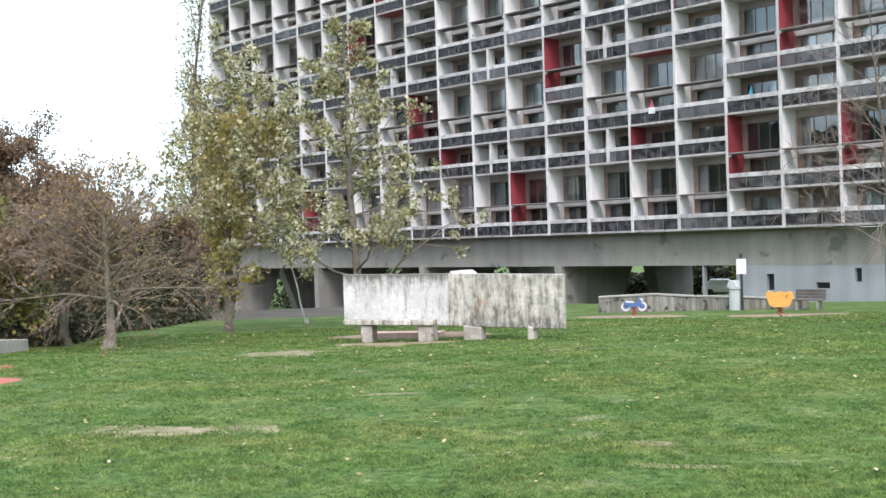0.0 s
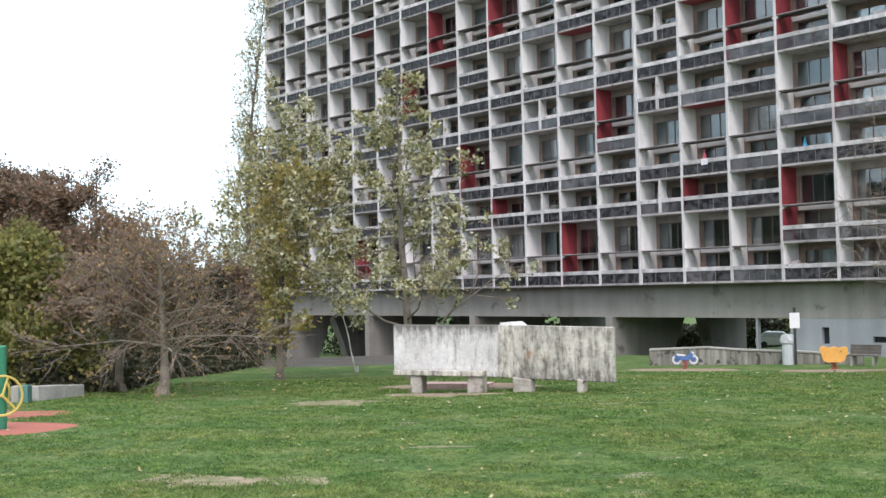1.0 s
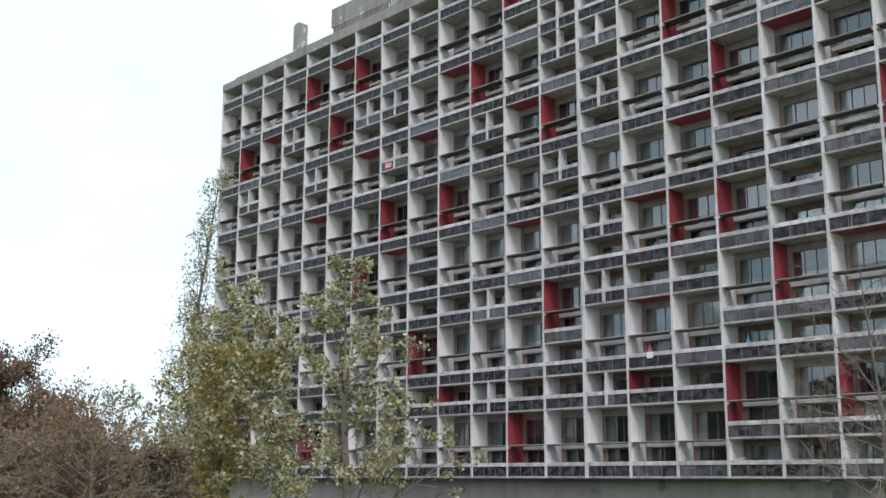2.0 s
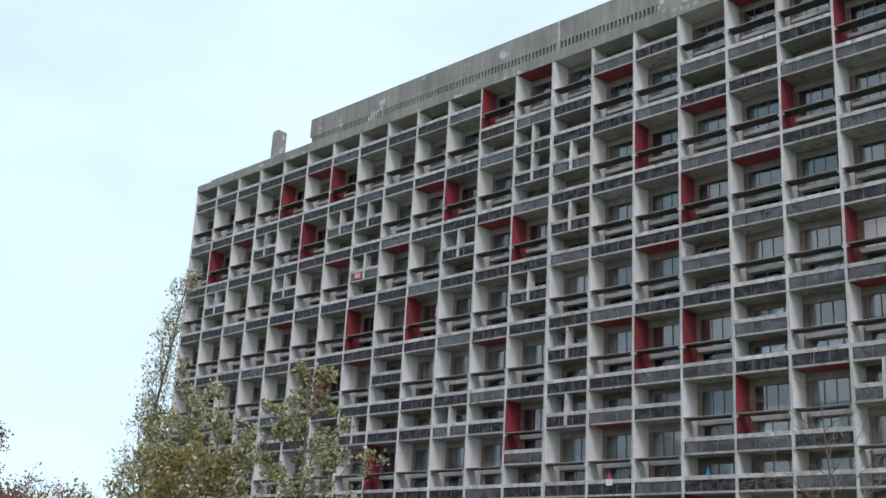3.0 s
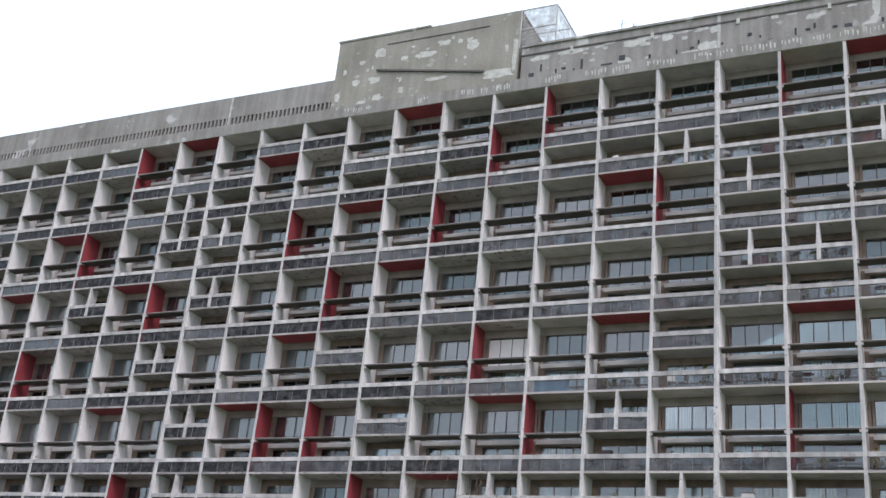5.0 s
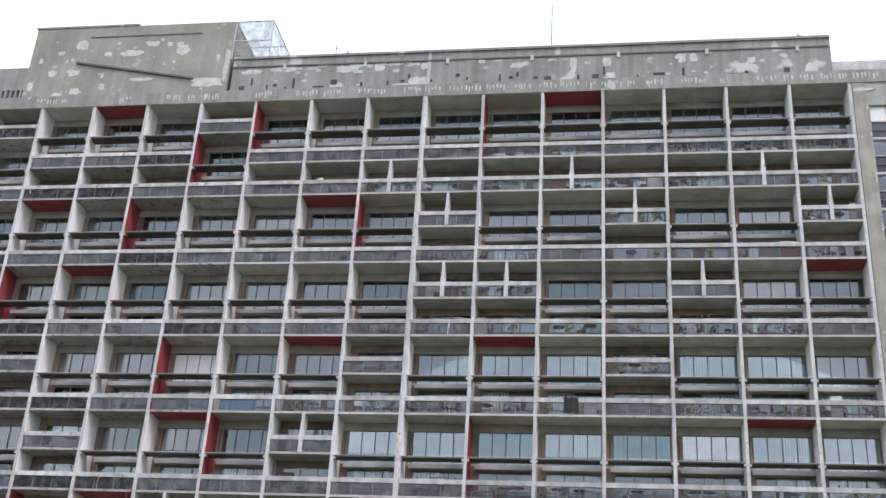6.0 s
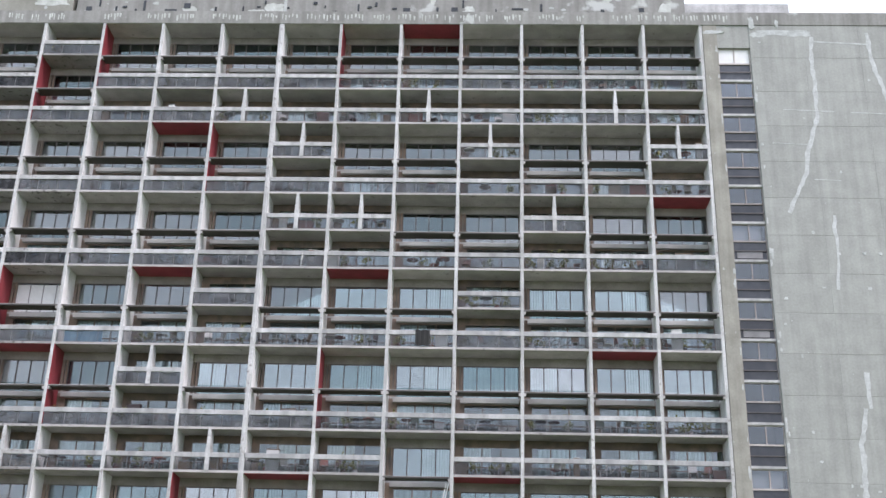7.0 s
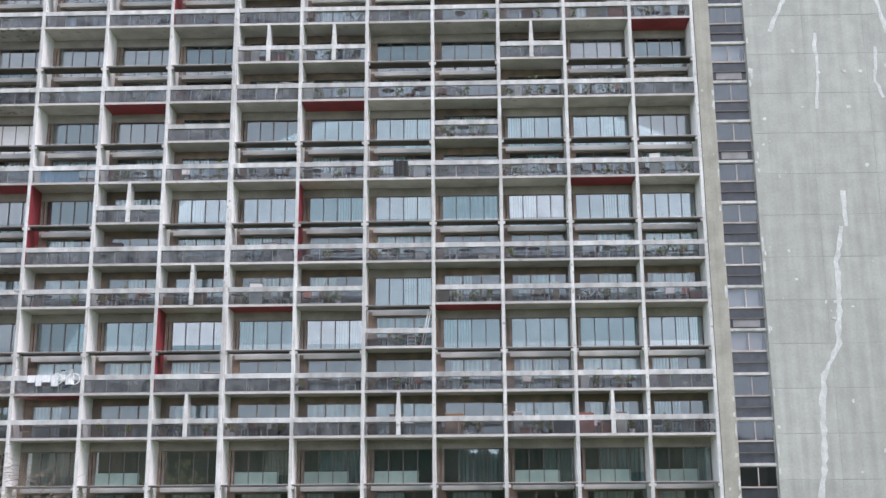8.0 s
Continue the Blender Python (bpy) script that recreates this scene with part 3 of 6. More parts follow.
def drape(name, cx, cy, rx, ry, turn, material, label, category, lift=0.012, wobble=0.12, seed=1, kind="structure"):
    """A flat patch laid on the slope, with an uneven rim."""
    rng = random.Random(seed)
    ca, sa = math.cos(radians(turn)), math.sin(radians(turn))
    ph = [rng.uniform(0, 6.28) for _ in range(3)]
    verts, faces, n, rings = [], [], max(40, int(rx * 3)), max(6, int(ry * 1.3))
    for j in range(rings + 1):
        for i in range(n):
            a = i * math.tau / n
            r = j / rings * (1 + wobble * (math.sin(2 * a + ph[0]) + 0.6 * math.sin(3 * a + ph[1]) + 0.5 * math.sin(7 * a + ph[2])))
            u, v = r * rx * math.cos(a), r * ry * math.sin(a)
            x, y = cx + u * ca - v * sa, cy + u * sa + v * ca
            verts.append((x, y, ground_z(x, y) + lift * (1 if j < rings else -1.5)))
    for j in range(rings):
        for i in range(n):
            faces.append((j * n + i, j * n + (i + 1) % n, (j + 1) * n + (i + 1) % n, (j + 1) * n + i))
    me = bpy.data.meshes.new(name)
    me.from_pydata(verts, [], faces)
    me.shade_smooth()
    me.materials.append(material)
    return tagged(new(name, me), label, category, kind=kind)


build_ground()
drape("soil_patch", -37.7, -36.7, 1.75, 0.85, 30, M["soil"], "bare brown soil patch under a blue spring rider", "soil", seed=3, lift=0.03)
drape("soil_patch", -32.9, -35.3, 1.9, 0.9, 30, M["soil"], "bare brown soil patch under an orange spring rider", "soil", seed=4, lift=0.03)
drape("soil_patch", -37.4, -46.6, 2.6, 1.2, 42, M["soil"], "bare reddish soil behind the concrete bench", "soil", seed=5, lift=0.03)
drape("soil_patch", -35.4, -49.2, 1.5, 0.5, 36, M["soil"], "trodden soil in front of the concrete bench", "soil", seed=15, lift=0.02, wobble=0.25)
drape("worn_patch", -35.2, -52.4, 1.3, 0.75, 40, M["worn"], "worn dry turf patch in the lawn", "soil", seed=6, lift=0.006, wobble=0.3)
drape("worn_patch", -25.4, -60.6, 1.0, 0.62, 40, M["worn"], "worn dry turf patch in the lawn", "soil", seed=7, lift=0.006, wobble=0.35)
for i, (px, py, rx, ry) in enumerate(((-20.52, -58.4, 0.30, 0.16), (-19.6, -59.3, 0.36, 0.15), (-32.3, -61.6, 0.7, 0.16), (-25.1, -63.0, 0.5, 0.2), (-26.1, -56.9, 0.4, 0.14), (-29.6, -49.6, 0.8, 0.25))):
    drape("worn_patch", px, py, rx, ry, 30 + 6 * i, M["worn"], "small worn dry turf spot in the lawn", "soil", seed=40 + i, lift=0.003, wobble=0.35)
drape("rubber_pad", -35.4, -61.0, 2.7, 2.0, 71, M["rubber"], "red rubber safety surface of the playground", "playground surface", seed=8, wobble=0.04, lift=0.02)
drape("rubber_pad", -38.7, -60.3, 3.3, 1.3, 75, M["rubber"], "red rubber path leading from the playground", "playground surface", seed=9, wobble=0.04, lift=0.024)
drape("pavement", -98, -9.0, 54, 22, -30, M["paving"], "grey concrete paving below and before the building", "pavement", seed=10, lift=0.05, wobble=0.02)

# ---- the building ----
W, H, TOP = 4.146, 2.6, 46.2         # bay width, storey height, underside of the roof beam
BOT = TOP - 17 * H                  # underside of the lowest loggia slab
LEFT, RIGHT = -30 * W, 14.0
DEEP, BACK = 1.8, 3.3               # window plane and dim wall behind it
WIDE = W - 0.205                    # clear width between two fins

# one string a bay, counted from the stair column; D two storeys, S one storey, P one storey with a half post; r red side, t red ceiling
BAYS = [
    "D S P S Dt D D S D S D", "D P D D D Dt S D P D", "D S D P S D D S D S D", "D S P S D S S D S Dt S D",
    "Dt P D D D D D S P D", "Dr S D P S Dt Dr S D S D", "D S P S P S D D S Dt S D", "D P Dr D S S D P Dr P D",
    "D S Dt D Dt P S S D S D", "Dr S D D D Dr S D St D", "S Dr D D Dr Dt P D S D", "D S Dr D D D Dt S Dr S",
    "Dt S D Dt D S S Dr S D S", "D S Dt Dr S S Dr D S Dr S", "S D Dr D Dt Dr S D S D", "S Dt D D D Dt S Dt Sr D",
    "D S P S P S D P S P D P D", "Dt P P S Dr P S D Dr S S D", "Dr S D Dt D Dt S D S Dr", "S D Dr P S D D P D P D",
    "S D Dt D Dr D S D Sr D", "S D D Dt D S S S Dr S D", "S D P S P S Dr Dt P D S D", "S Dr P S Dt D Dr S D S D",
    "S Dt Dr D D D S D S D", "S Dr D P S Dt D S D S Dr", "S D P S Dr D D S D S D", "S D Dt D D D S D S D",
    "S D Dr P S D D S D S D", "S D D D D D S D S D",
]


def fin_x(u):
    return u * W - (0.25 if u == 0 else 0.0)


def loggia_meshes():
    """The pieces that the loggias share, built round the middle of a bay's floor line."""
    a = WIDE / 2
    g = {}
    bm = bmesh.new()
    box(bm, -a, a, 0.02, BACK, 0.0, 0.13)
    g["slabs"] = [mesh_of("loggia", bm.copy(), M[k]) for k in ("slab", "slab_far")]
    bm.free()
    bm = bmesh.new()
    box(bm, -a, a, 0.0, 0.16, 0.90, 1.19)
    g["copings"] = [mesh_of("coping", bm.copy(), M[k], 0.012) for k in ("coping", "coping_far")]
    bm.free()
    bm = bmesh.new()
    box(bm, -0.63, 0.63, 0.06, 0.085, 0.14, 0.90)
    g["guards"] = [mesh_of("guard_pane", bm.copy(), M[k]) for k in ("guard", "guard_dull", "guard_dark")]
    bm.free()
    bm = bmesh.new()
    for x in (-0.65, 0.65):
        box(bm, x - 0.014, x + 0.014, 0.05, 0.11, 0.16, 0.90)
    box(bm, -a, a, 0.05, 0.10, 0.13, 0.16)
    g["guard_frame"] = mesh_of("guard_frame", bm, M["mullion"])
    # the shelf's dark colour includes the shade on its underside; the lip stays pale
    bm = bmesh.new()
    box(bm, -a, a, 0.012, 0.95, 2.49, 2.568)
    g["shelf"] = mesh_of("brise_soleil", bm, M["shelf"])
    bm = bmesh.new()
    box(bm, -a, a, 0.0, 0.93, 2.57, 2.60)
    for x in (-a, a - 0.12):
        prism(bm, [(0.0, 2.32), (0.16, 2.32), (0.45, 2.486), (0.0, 2.486)], "x", x, x + 0.12)
    g["shelf_lip"] = mesh_of("shelf_lip", bm, M["slab"])
    bm = bmesh.new()
    box(bm, -a + 0.28, a - 0.08, DEEP - 0.30, DEEP, 2.24, 2.52)
    box(bm, -a, a, DEEP - 0.02, DEEP, 2.52, 2.64)
    g["spandrel"] = mesh_of("spandrel", bm, M["spandrel"], 0.01)
    bm = bmesh.new()
    box(bm, -a, a, DEEP, DEEP + 0.06, 4.66, 5.19)
    box(bm, a - 0.07, a, DEEP, DEEP + 0.06, 2.63, 4.66)
    g["lining"] = mesh_of("dark_lining", bm, M["soffit"])
    bm = bmesh.new()
    box(bm, -a, -a + 0.20, DEEP, DEEP + 0.07, 2.63, 4.66)
    box(bm, -a + 0.26, -a + 0.42, DEEP - 0.02, DEEP + 0.07, 2.63, 4.66)
    g["woodside"] = mesh_of("timber_panel", bm, M["wood"])
    x0, x1 = -a + 0.42, a - 0.07
    step = (x1 - x0) / 4
    bm = bmesh.new()
    for i in range(5):
        box(bm, x0 + i * step - 0.03, x0 + i * step + 0.03, DEEP - 0.02, DEEP + 0.07, 2.63, 4.66)
    box(bm, x0, x1, DEEP - 0.01, DEEP + 0.06, 4.60, 4.66)
    g["frame_up"] = mesh_of("window_frame", bm, M["frame"])
    bm = bmesh.new()
    box(bm, -step / 2 + 0.03, step / 2 - 0.03, 0.02, 0.03, 2.63, 4.60)
    g["pane_up"] = mesh_of("pane", bm, M["pane"])
    bm = bmesh.new()
    for i in range(4):
        box(bm, x0 + i * step + 0.03, x0 + (i + 1) * step - 0.03, DEEP + 0.02, DEEP + 0.03, 2.63, 4.60)
    g["panes_up"] = mesh_of("panes", bm, M["pane"])
    g["pane_x"] = [x0 + (i + 0.5) * step for i in range(4)]
    low = (WIDE - 0.5) / 3
    bm = bmesh.new()
    box(bm, -a, -a + 0.5, DEEP, DEEP + 0.06, 0.13, 2.60)
    for i in range(4):
        box(bm, -a + 0.5 + i * low - 0.035, -a + 0.5 + i * low + 0.035, DEEP - 0.02, DEEP + 0.07, 0.13, 2.2)
    box(bm, -a + 0.5, a, DEEP - 0.01, DEEP + 0.06, 2.14, 2.60)
    box(bm, -a + 0.5, a, DEEP - 0.01, DEEP + 0.06, 0.9, 0.97)
    g["frame_low"] = mesh_of("window_frame", bm, M["wood"])
    bm = bmesh.new()
    for i in range(3):
        box(bm, -a + 0.5 + i * low + 0.035, -a + 0.5 + (i + 1) * low - 0.035, DEEP + 0.02, DEEP + 0.03, 0.15, 2.14)
    g["pane_low"] = mesh_of("pane", bm, M["lowpane"])
    bm = bmesh.new()
    box(bm, x0 + 0.03, x1 - 0.8, DEEP + 0.002, DEEP + 0.012, 2.64, 3.38)
    g["film"] = mesh_of("film_panel", bm, M["film"])
    # white panel before the glass paints one window's bright sky reflection
    bm = bmesh.new()
    box(bm, x0, x1, DEEP - 0.012, DEEP - 0.004, 2.66, 4.5)
    g["bright"] = mesh_of("sky_glare_panel", bm, M["white"])
    g["curtains"] = []
    for k in range(6):
        rng = random.Random(40 + k)
        s, e = rng.choice([(0, 4), (0, 4), (0, 2), (2, 4), (0, 3), (1, 4)])
        bm = bmesh.new()
        n = 36
        row = []
        for i in range(n + 1):
            x = x0 + s * step + (e - s) * step * i / n
            y = DEEP + 0.16 + 0.065 * math.sin(i * 1.9 + k) + 0.045 * math.sin(i * 0.63 + 2 * k)
            row.append((bm.verts.new((x, y, 2.64)), bm.verts.new((x, y, 4.63))))
        for p, q in zip(row, row[1:]):
            bm.faces.new((p[0], q[0], q[1], p[1]))
        g["curtains"].append(mesh_of("curtain", bm, M["curtain"]))
    g["low_curtains"] = []
    for k, (s, e) in enumerate(((0.55, WIDE), (0.55, 2.2), (1.7, WIDE), (0.9, 3.2))):
        bm = bmesh.new()
        row = []
        for i in range(31):
            x = -a + s + (e - s) * i / 30
            y = DEEP + 0.13 + 0.03 * math.sin(i * 1.7 + k)
            row.append((bm.verts.new((x, y, 0.15)), bm.verts.new((x, y, 2.12))))
        for p, q in zip(row, row[1:]):
            bm.faces.new((p[0], q[0], q[1], p[1]))
        g["low_curtains"].append(mesh_of("low_curtain", bm, M["curtain"]))
    bm = bmesh.new()
    prism(bm, [(-0.13, 0.13), (0.13, 0.13), (0.12, 0.88), (0.17, 1.0), (0.17, 1.19), (0.12, 1.5), (0.08, 2.60), (-0.08, 2.60), (-0.12, 1.5), (-0.17, 1.19), (-0.17, 1.0), (-0.12, 0.88)], "y", -0.03, 0.75)
    g["post"] = mesh_of("half_post", bm, M["fin"])
    for storeys in (1, 2):
        z1 = storeys * H
        bm = bmesh.new()
        box(bm, -a - 0.002, -a + 0.012, 0.0, DEEP - 0.02, 0.13, z1 - 0.005)
        g["red%d" % storeys] = mesh_of("red_side", bm, M["red"])
        bm = bmesh.new()
        box(bm, -a + 0.02, a, 0.03, DEEP - 0.02, z1 - 0.016, z1 - 0.002)
        g["redtop%d" % storeys] = mesh_of("red_ceiling", bm, M["red"])
    return g


def build_facade(house):
    g = loggia_meshes()
    rng = random.Random(7)
    floors = {}
    for u in range(-30, 1):
        x, t = fin_x(u), 0.16 if u in (-7, -17, -27) else 0.098
        bm = bmesh.new()
        box(bm, x - t, x + t, 0.0, BACK, BOT, TOP)
        if t > 0.15:
            box(bm, x - 0.05, x + 0.05, -0.03, 0.0, BOT, TOP)
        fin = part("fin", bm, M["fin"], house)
        fin.data.materials.append(M["cheek"])       # whiter material for the side faces, greyer front
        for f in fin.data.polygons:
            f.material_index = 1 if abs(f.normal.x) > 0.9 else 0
    for b, text in enumerate(BAYS):
        xm, slim = (-(b + 0.5) * W, 1.0) if b else (-2.198, 3.69 / WIDE)
        k = 0
        for token in text.split():
            storeys = 2 if token[0] == "D" else 1
            k += storeys
            z = TOP - k * H
            far_bay = 1 if b > 9 else 0             # the far stretch takes the darker concrete
            lg = shared("loggia", g["slabs"][far_bay], house, (xm, 0, z))
            lg.scale.x = slim
            floors[(b, k)] = z
            shared("coping", g["copings"][far_bay], lg)
            tone = 1 if (b + 2 * k) % 7 == 0 or (b > 5 and k % 3) else 0
            if b > 9:
                tone = 2 if (3 * b + 7 * k) % 11 < min(9, b - 7) else 1
            for gx in (-1.3, 0, 1.3):
                shared("guard_pane", g["guards"][tone], lg, (gx, 0, 0))
            shared("guard_frame", g["guard_frame"], lg)
            shared("window_frame", g["frame_low"], lg)
            shared("panes", g["pane_low"], lg)
            if storeys == 2:
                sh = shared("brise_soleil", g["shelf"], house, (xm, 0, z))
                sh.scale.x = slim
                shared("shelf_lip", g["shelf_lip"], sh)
                shared("spandrel", g["spandrel"], lg)
                shared("dark_lining", g["lining"], lg)
                shared("timber_panel", g["woodside"], lg)
                shared("window_frame", g["frame_up"], lg)
                if b < 10:
                    for px in g["pane_x"]:
                        shared("pane", g["pane_up"], lg, (px, DEEP, 0))
                else:
                    shared("panes", g["panes_up"], lg)
                if k >= 15 and b < 9 and b % 4 != 3:
                    shared("film_panel", g["film"], lg)
                # here the curtain slot holds the painted sky reflection
                if (b, k) == (10, 9):
                    shared("curtain", g["bright"], lg)
                elif rng.random() < (0.9 if k < 6 else 0.72):
                    shared("curtain", g["curtains"][rng.randrange(6)], lg)
            if rng.random() < (0.75 if b < 10 else 0.4):
                shared("low_curtain", g["low_curtains"][rng.randrange(4)], lg)
            if token[0] == "P":
                shared("half_post", g["post"], lg)
            if "r" in token:
                tagged(shared("red_side", g["red%d" % storeys], lg), "deep red painted side wall")
            if "t" in token:
                tagged(shared("red_ceiling", g["redtop%d" % storeys], lg), "deep red painted ceiling")
    bm = bmesh.new()
    box(bm, -WIDE / 2, WIDE / 2, 0.03, BACK - 0.05, -0.03, 0.0)
    top = mesh_of("top_ceiling", bm, M["slab"])
    for b, text in enumerate(BAYS):
        if not text.startswith(("Dt", "St")):
            lid = shared("top_ceiling", top, house, (-(b + 0.5) * W if b else -2.198, 0, TOP))
            lid.scale.x = 1.0 if b else 3.69 / WIDE
    bm = bmesh.new()
    box(bm, LEFT - 0.14, 0.02, BACK, BACK + 0.2, BOT, TOP)
    part("inner_wall", bm, M["room"], house)
    return floors


def ribbon(bm, pts, width, seed, out):
    """A crooked strip of filler on the end wall, as (x, z) points."""
    rng = random.Random(seed)
    path = []
    for (x0, z0), (x1, z1) in zip(pts, pts[1:]):
        n = max(2, int(math.hypot(x1 - x0, z1 - z0) / 0.35))
        for i in range(n):
            t = i / n
            path.append((x0 + (x1 - x0) * t + rng.uniform(-0.055, 0.055), z0 + (z1 - z0) * t))
    path.append(pts[-1])
    rows = []
    for i, (x, z) in enumerate(path):
        a, b = path[max(i - 1, 0)], path[min(i + 1, len(path) - 1)]
        dx, dz = b[0] - a[0], b[1] - a[1]
        q = math.hypot(dx, dz) or 1
        w = width * rng.uniform(0.20, 0.42)
        nx, nz = -dz / q * w, dx / q * w
        rows.append([bm.verts.new(p) for p in ((x - nx, -out, z - nz), (x + nx, -out, z + nz), (x + nx, 0.01, z + nz), (x - nx, 0.01, z - nz))])
    for a, b in zip(rows, rows[1:]):
        for i in range(4):
            bm.faces.new((a[i], a[(i + 1) % 4], b[(i + 1) % 4], b[i]))


def blob(x, z, w, h, rng, y0, y1, n=18):
    """A ragged plate of mortar, half as wide and high as given to each side of its middle."""
    bm = bmesh.new()
    line = []
    for a in range(n):
        c, q = math.cos(a * math.tau / n), math.sin(a * math.tau / n)
        f = min(1.35, 1 / max(abs(c), abs(q)) ** 0.8) * rng.uniform(0.72, 1.12)
        line.append((x + w * c * f, z + h * q * f))
    prism(bm, line, "y", y0, y1)
    return bm


def build_end_wall(house):
    """The blind concrete end bay with its column of stair windows."""
    sx0, sx1 = 0.82, 3.0
    bm = bmesh.new()
    box(bm, -0.11, sx0, 0.0, 3.0, ground_z(0, 0) - 1, TOP)
    part("wall_strip", bm, M["strip"], house)
    bm = bmesh.new()
    box(bm, sx1, RIGHT, 0.014, 20, ground_z(0, 0) - 1, TOP)
    box(bm, sx0, sx1, 2.4, 3.0, ground_z(0, 0) - 1, TOP)
    part("end_wall", bm, M["joint"], house)
    meshes = {}
    for w in (3.55, 3.6, 3.7):
        bm = bmesh.new()
        box(bm, 0.007, w - 0.007, 0.0, 0.06, 0.012, H - 0.012)
        meshes[w] = mesh_of("concrete_panel", bm, M["panel"], 0.008)
    for k in range(18):
        z = TOP - (k + 1) * H
        x = sx1
        for w in (3.6, 3.7, 3.55):
            shared("concrete_panel", meshes[w], house, (x, 0, z))
            x += w
    bm = bmesh.new()
    box(bm, sx0, sx1, 0.12, 0.5, 0.0, 0.16)
    lintel = mesh_of("stair_window", bm, M["coping"])
    bm = bmesh.new()
    box(bm, sx0, sx0 + 0.07, 0.22, 0.30, 0.16, 2.6)
    box(bm, sx1 - 0.07, sx1, 0.22, 0.30, 0.16, 2.6)
    box(bm, 1.88, 1.95, 0.20, 0.30, 1.46, 2.6)
    box(bm, sx0, sx1, 0.18, 0.30, 1.36, 1.46)
    box(bm, sx0, sx1, 0.20, 0.30, 2.53, 2.6)
    frame_m = mesh_of("window_frame", bm, M["rosewood"])
    bm = bmesh.new()
    box(bm, sx0 + 0.07, 1.88, 0.25, 0.26, 1.46, 2.58)
    pane_a = mesh_of("pane", bm, M["dimpane"])
    bm = bmesh.new()
    box(bm, 1.95, sx1 - 0.07, 0.25, 0.26, 1.46, 2.58)
    pane_b = mesh_of("pane", bm, M["dimpane"])
    bm = bmesh.new()
    box(bm, sx0 + 0.07, sx1 - 0.07, 0.26, 0.28, 0.16, 1.36)
    lower = mesh_of("lower_pane", bm, M["slate"])
    bm = bmesh.new()
    box(bm, sx0 + 0.05, sx1 - 0.05, 0.14, 0.18, 0.72, 0.78)
    bar = mesh_of("guard_bar", bm, M["frame"])
    bm = bmesh.new()
    box(bm, sx0 + 0.05, sx1 - 0.3, 0.35, 0.38, 0.9, 2.55)
    blind = mesh_of("blind", bm, M["curtain"])
    bm = bmesh.new()
    for x0, x1 in ((sx0 + 0.08, 1.87), (1.96, sx1 - 0.08)):
        box(bm, x0, x1, 0.235, 0.245, 1.47, 2.52)
    bright = mesh_of("blind", bm, M["white"])
    bm = bmesh.new()
    box(bm, sx0 + 0.25, sx1 - 0.35, 0.20, 0.225, 0.26, 0.70)
    board = mesh_of("inner_board", bm, M["mullion"])
    for k in range(18):
        z = TOP - (k + 1) * H - 1.78
        if k == 17 and z < -3:
            continue
        sw = shared("stair_window", lintel, house, (0, 0, z))
        shared("window_frame", frame_m, sw)
        shared("pane", pane_a, sw)
        shared("pane", pane_b, sw)
        shared("lower_pane", lower, sw)
        shared("guard_bar", bar, sw)
        if k in (0, 5, 11, 12):
            shared("blind", bright if k == 0 else blind, sw)
        if k in (5, 7, 11, 16):
            shared("inner_board", board, sw)
    bm = bmesh.new()
    box(bm, sx0, sx1, 0.05, 0.6, TOP - 1.78, TOP)
    part("stair_head", bm, M["panel"], house)
    for i, (w, pts) in enumerate(REPAIRS):
        bm = bmesh.new()
        ribbon(bm, pts, w, i, 0.006 + 0.0008 * i)
        part("repair_strip", bm, M["filler"], house, "white filled crack")
    # chips along the window column, plugs in the panels and lime smears under the roof
    rng = random.Random(61)
    for i in range(70):
        if i < 40:
            x, w, h = rng.choice((sx0 - 0.10, sx0 - 0.06, sx1 + 0.10, sx1 + 0.22)), rng.uniform(0.03, 0.10), rng.uniform(0.08, 0.42)
        else:
            x, w, h = rng.uniform(3.6, 13.0), rng.uniform(0.05, 0.14), rng.uniform(0.05, 0.13)
        z = rng.uniform(3.0, TOP - 1.0)
        part("mortar_chip", blob(x, z, w, h, rng, -0.012 - 0.0001 * i, 0.06), M["filler"], house)
    for x in (8.9, 9.9, 10.8):
        part("mortar_chip", blob(x, 29.4, 0.12, 0.10, rng, -0.03, 0.06), M["filler"], house)
    for i, (x, z, w, h) in enumerate(((0.6, -0.55, 0.7, 0.14), (3.6, -0.75, 0.6, 0.22), (5.0, -0.6, 1.6, 0.2), (6.4, -0.65, 0.8, 0.26), (3.2, 0.15, 0.2, 0.5), (4.9, 0.1, 0.12, 0.3))):
        part("lime_smear", blob(x, TOP + z, w, h, rng, -0.046 - 0.0004 * i if z > 0 else -0.006 - 0.0004 * i, -0.01 if z > 0 else 0.05), M["repair"], house)


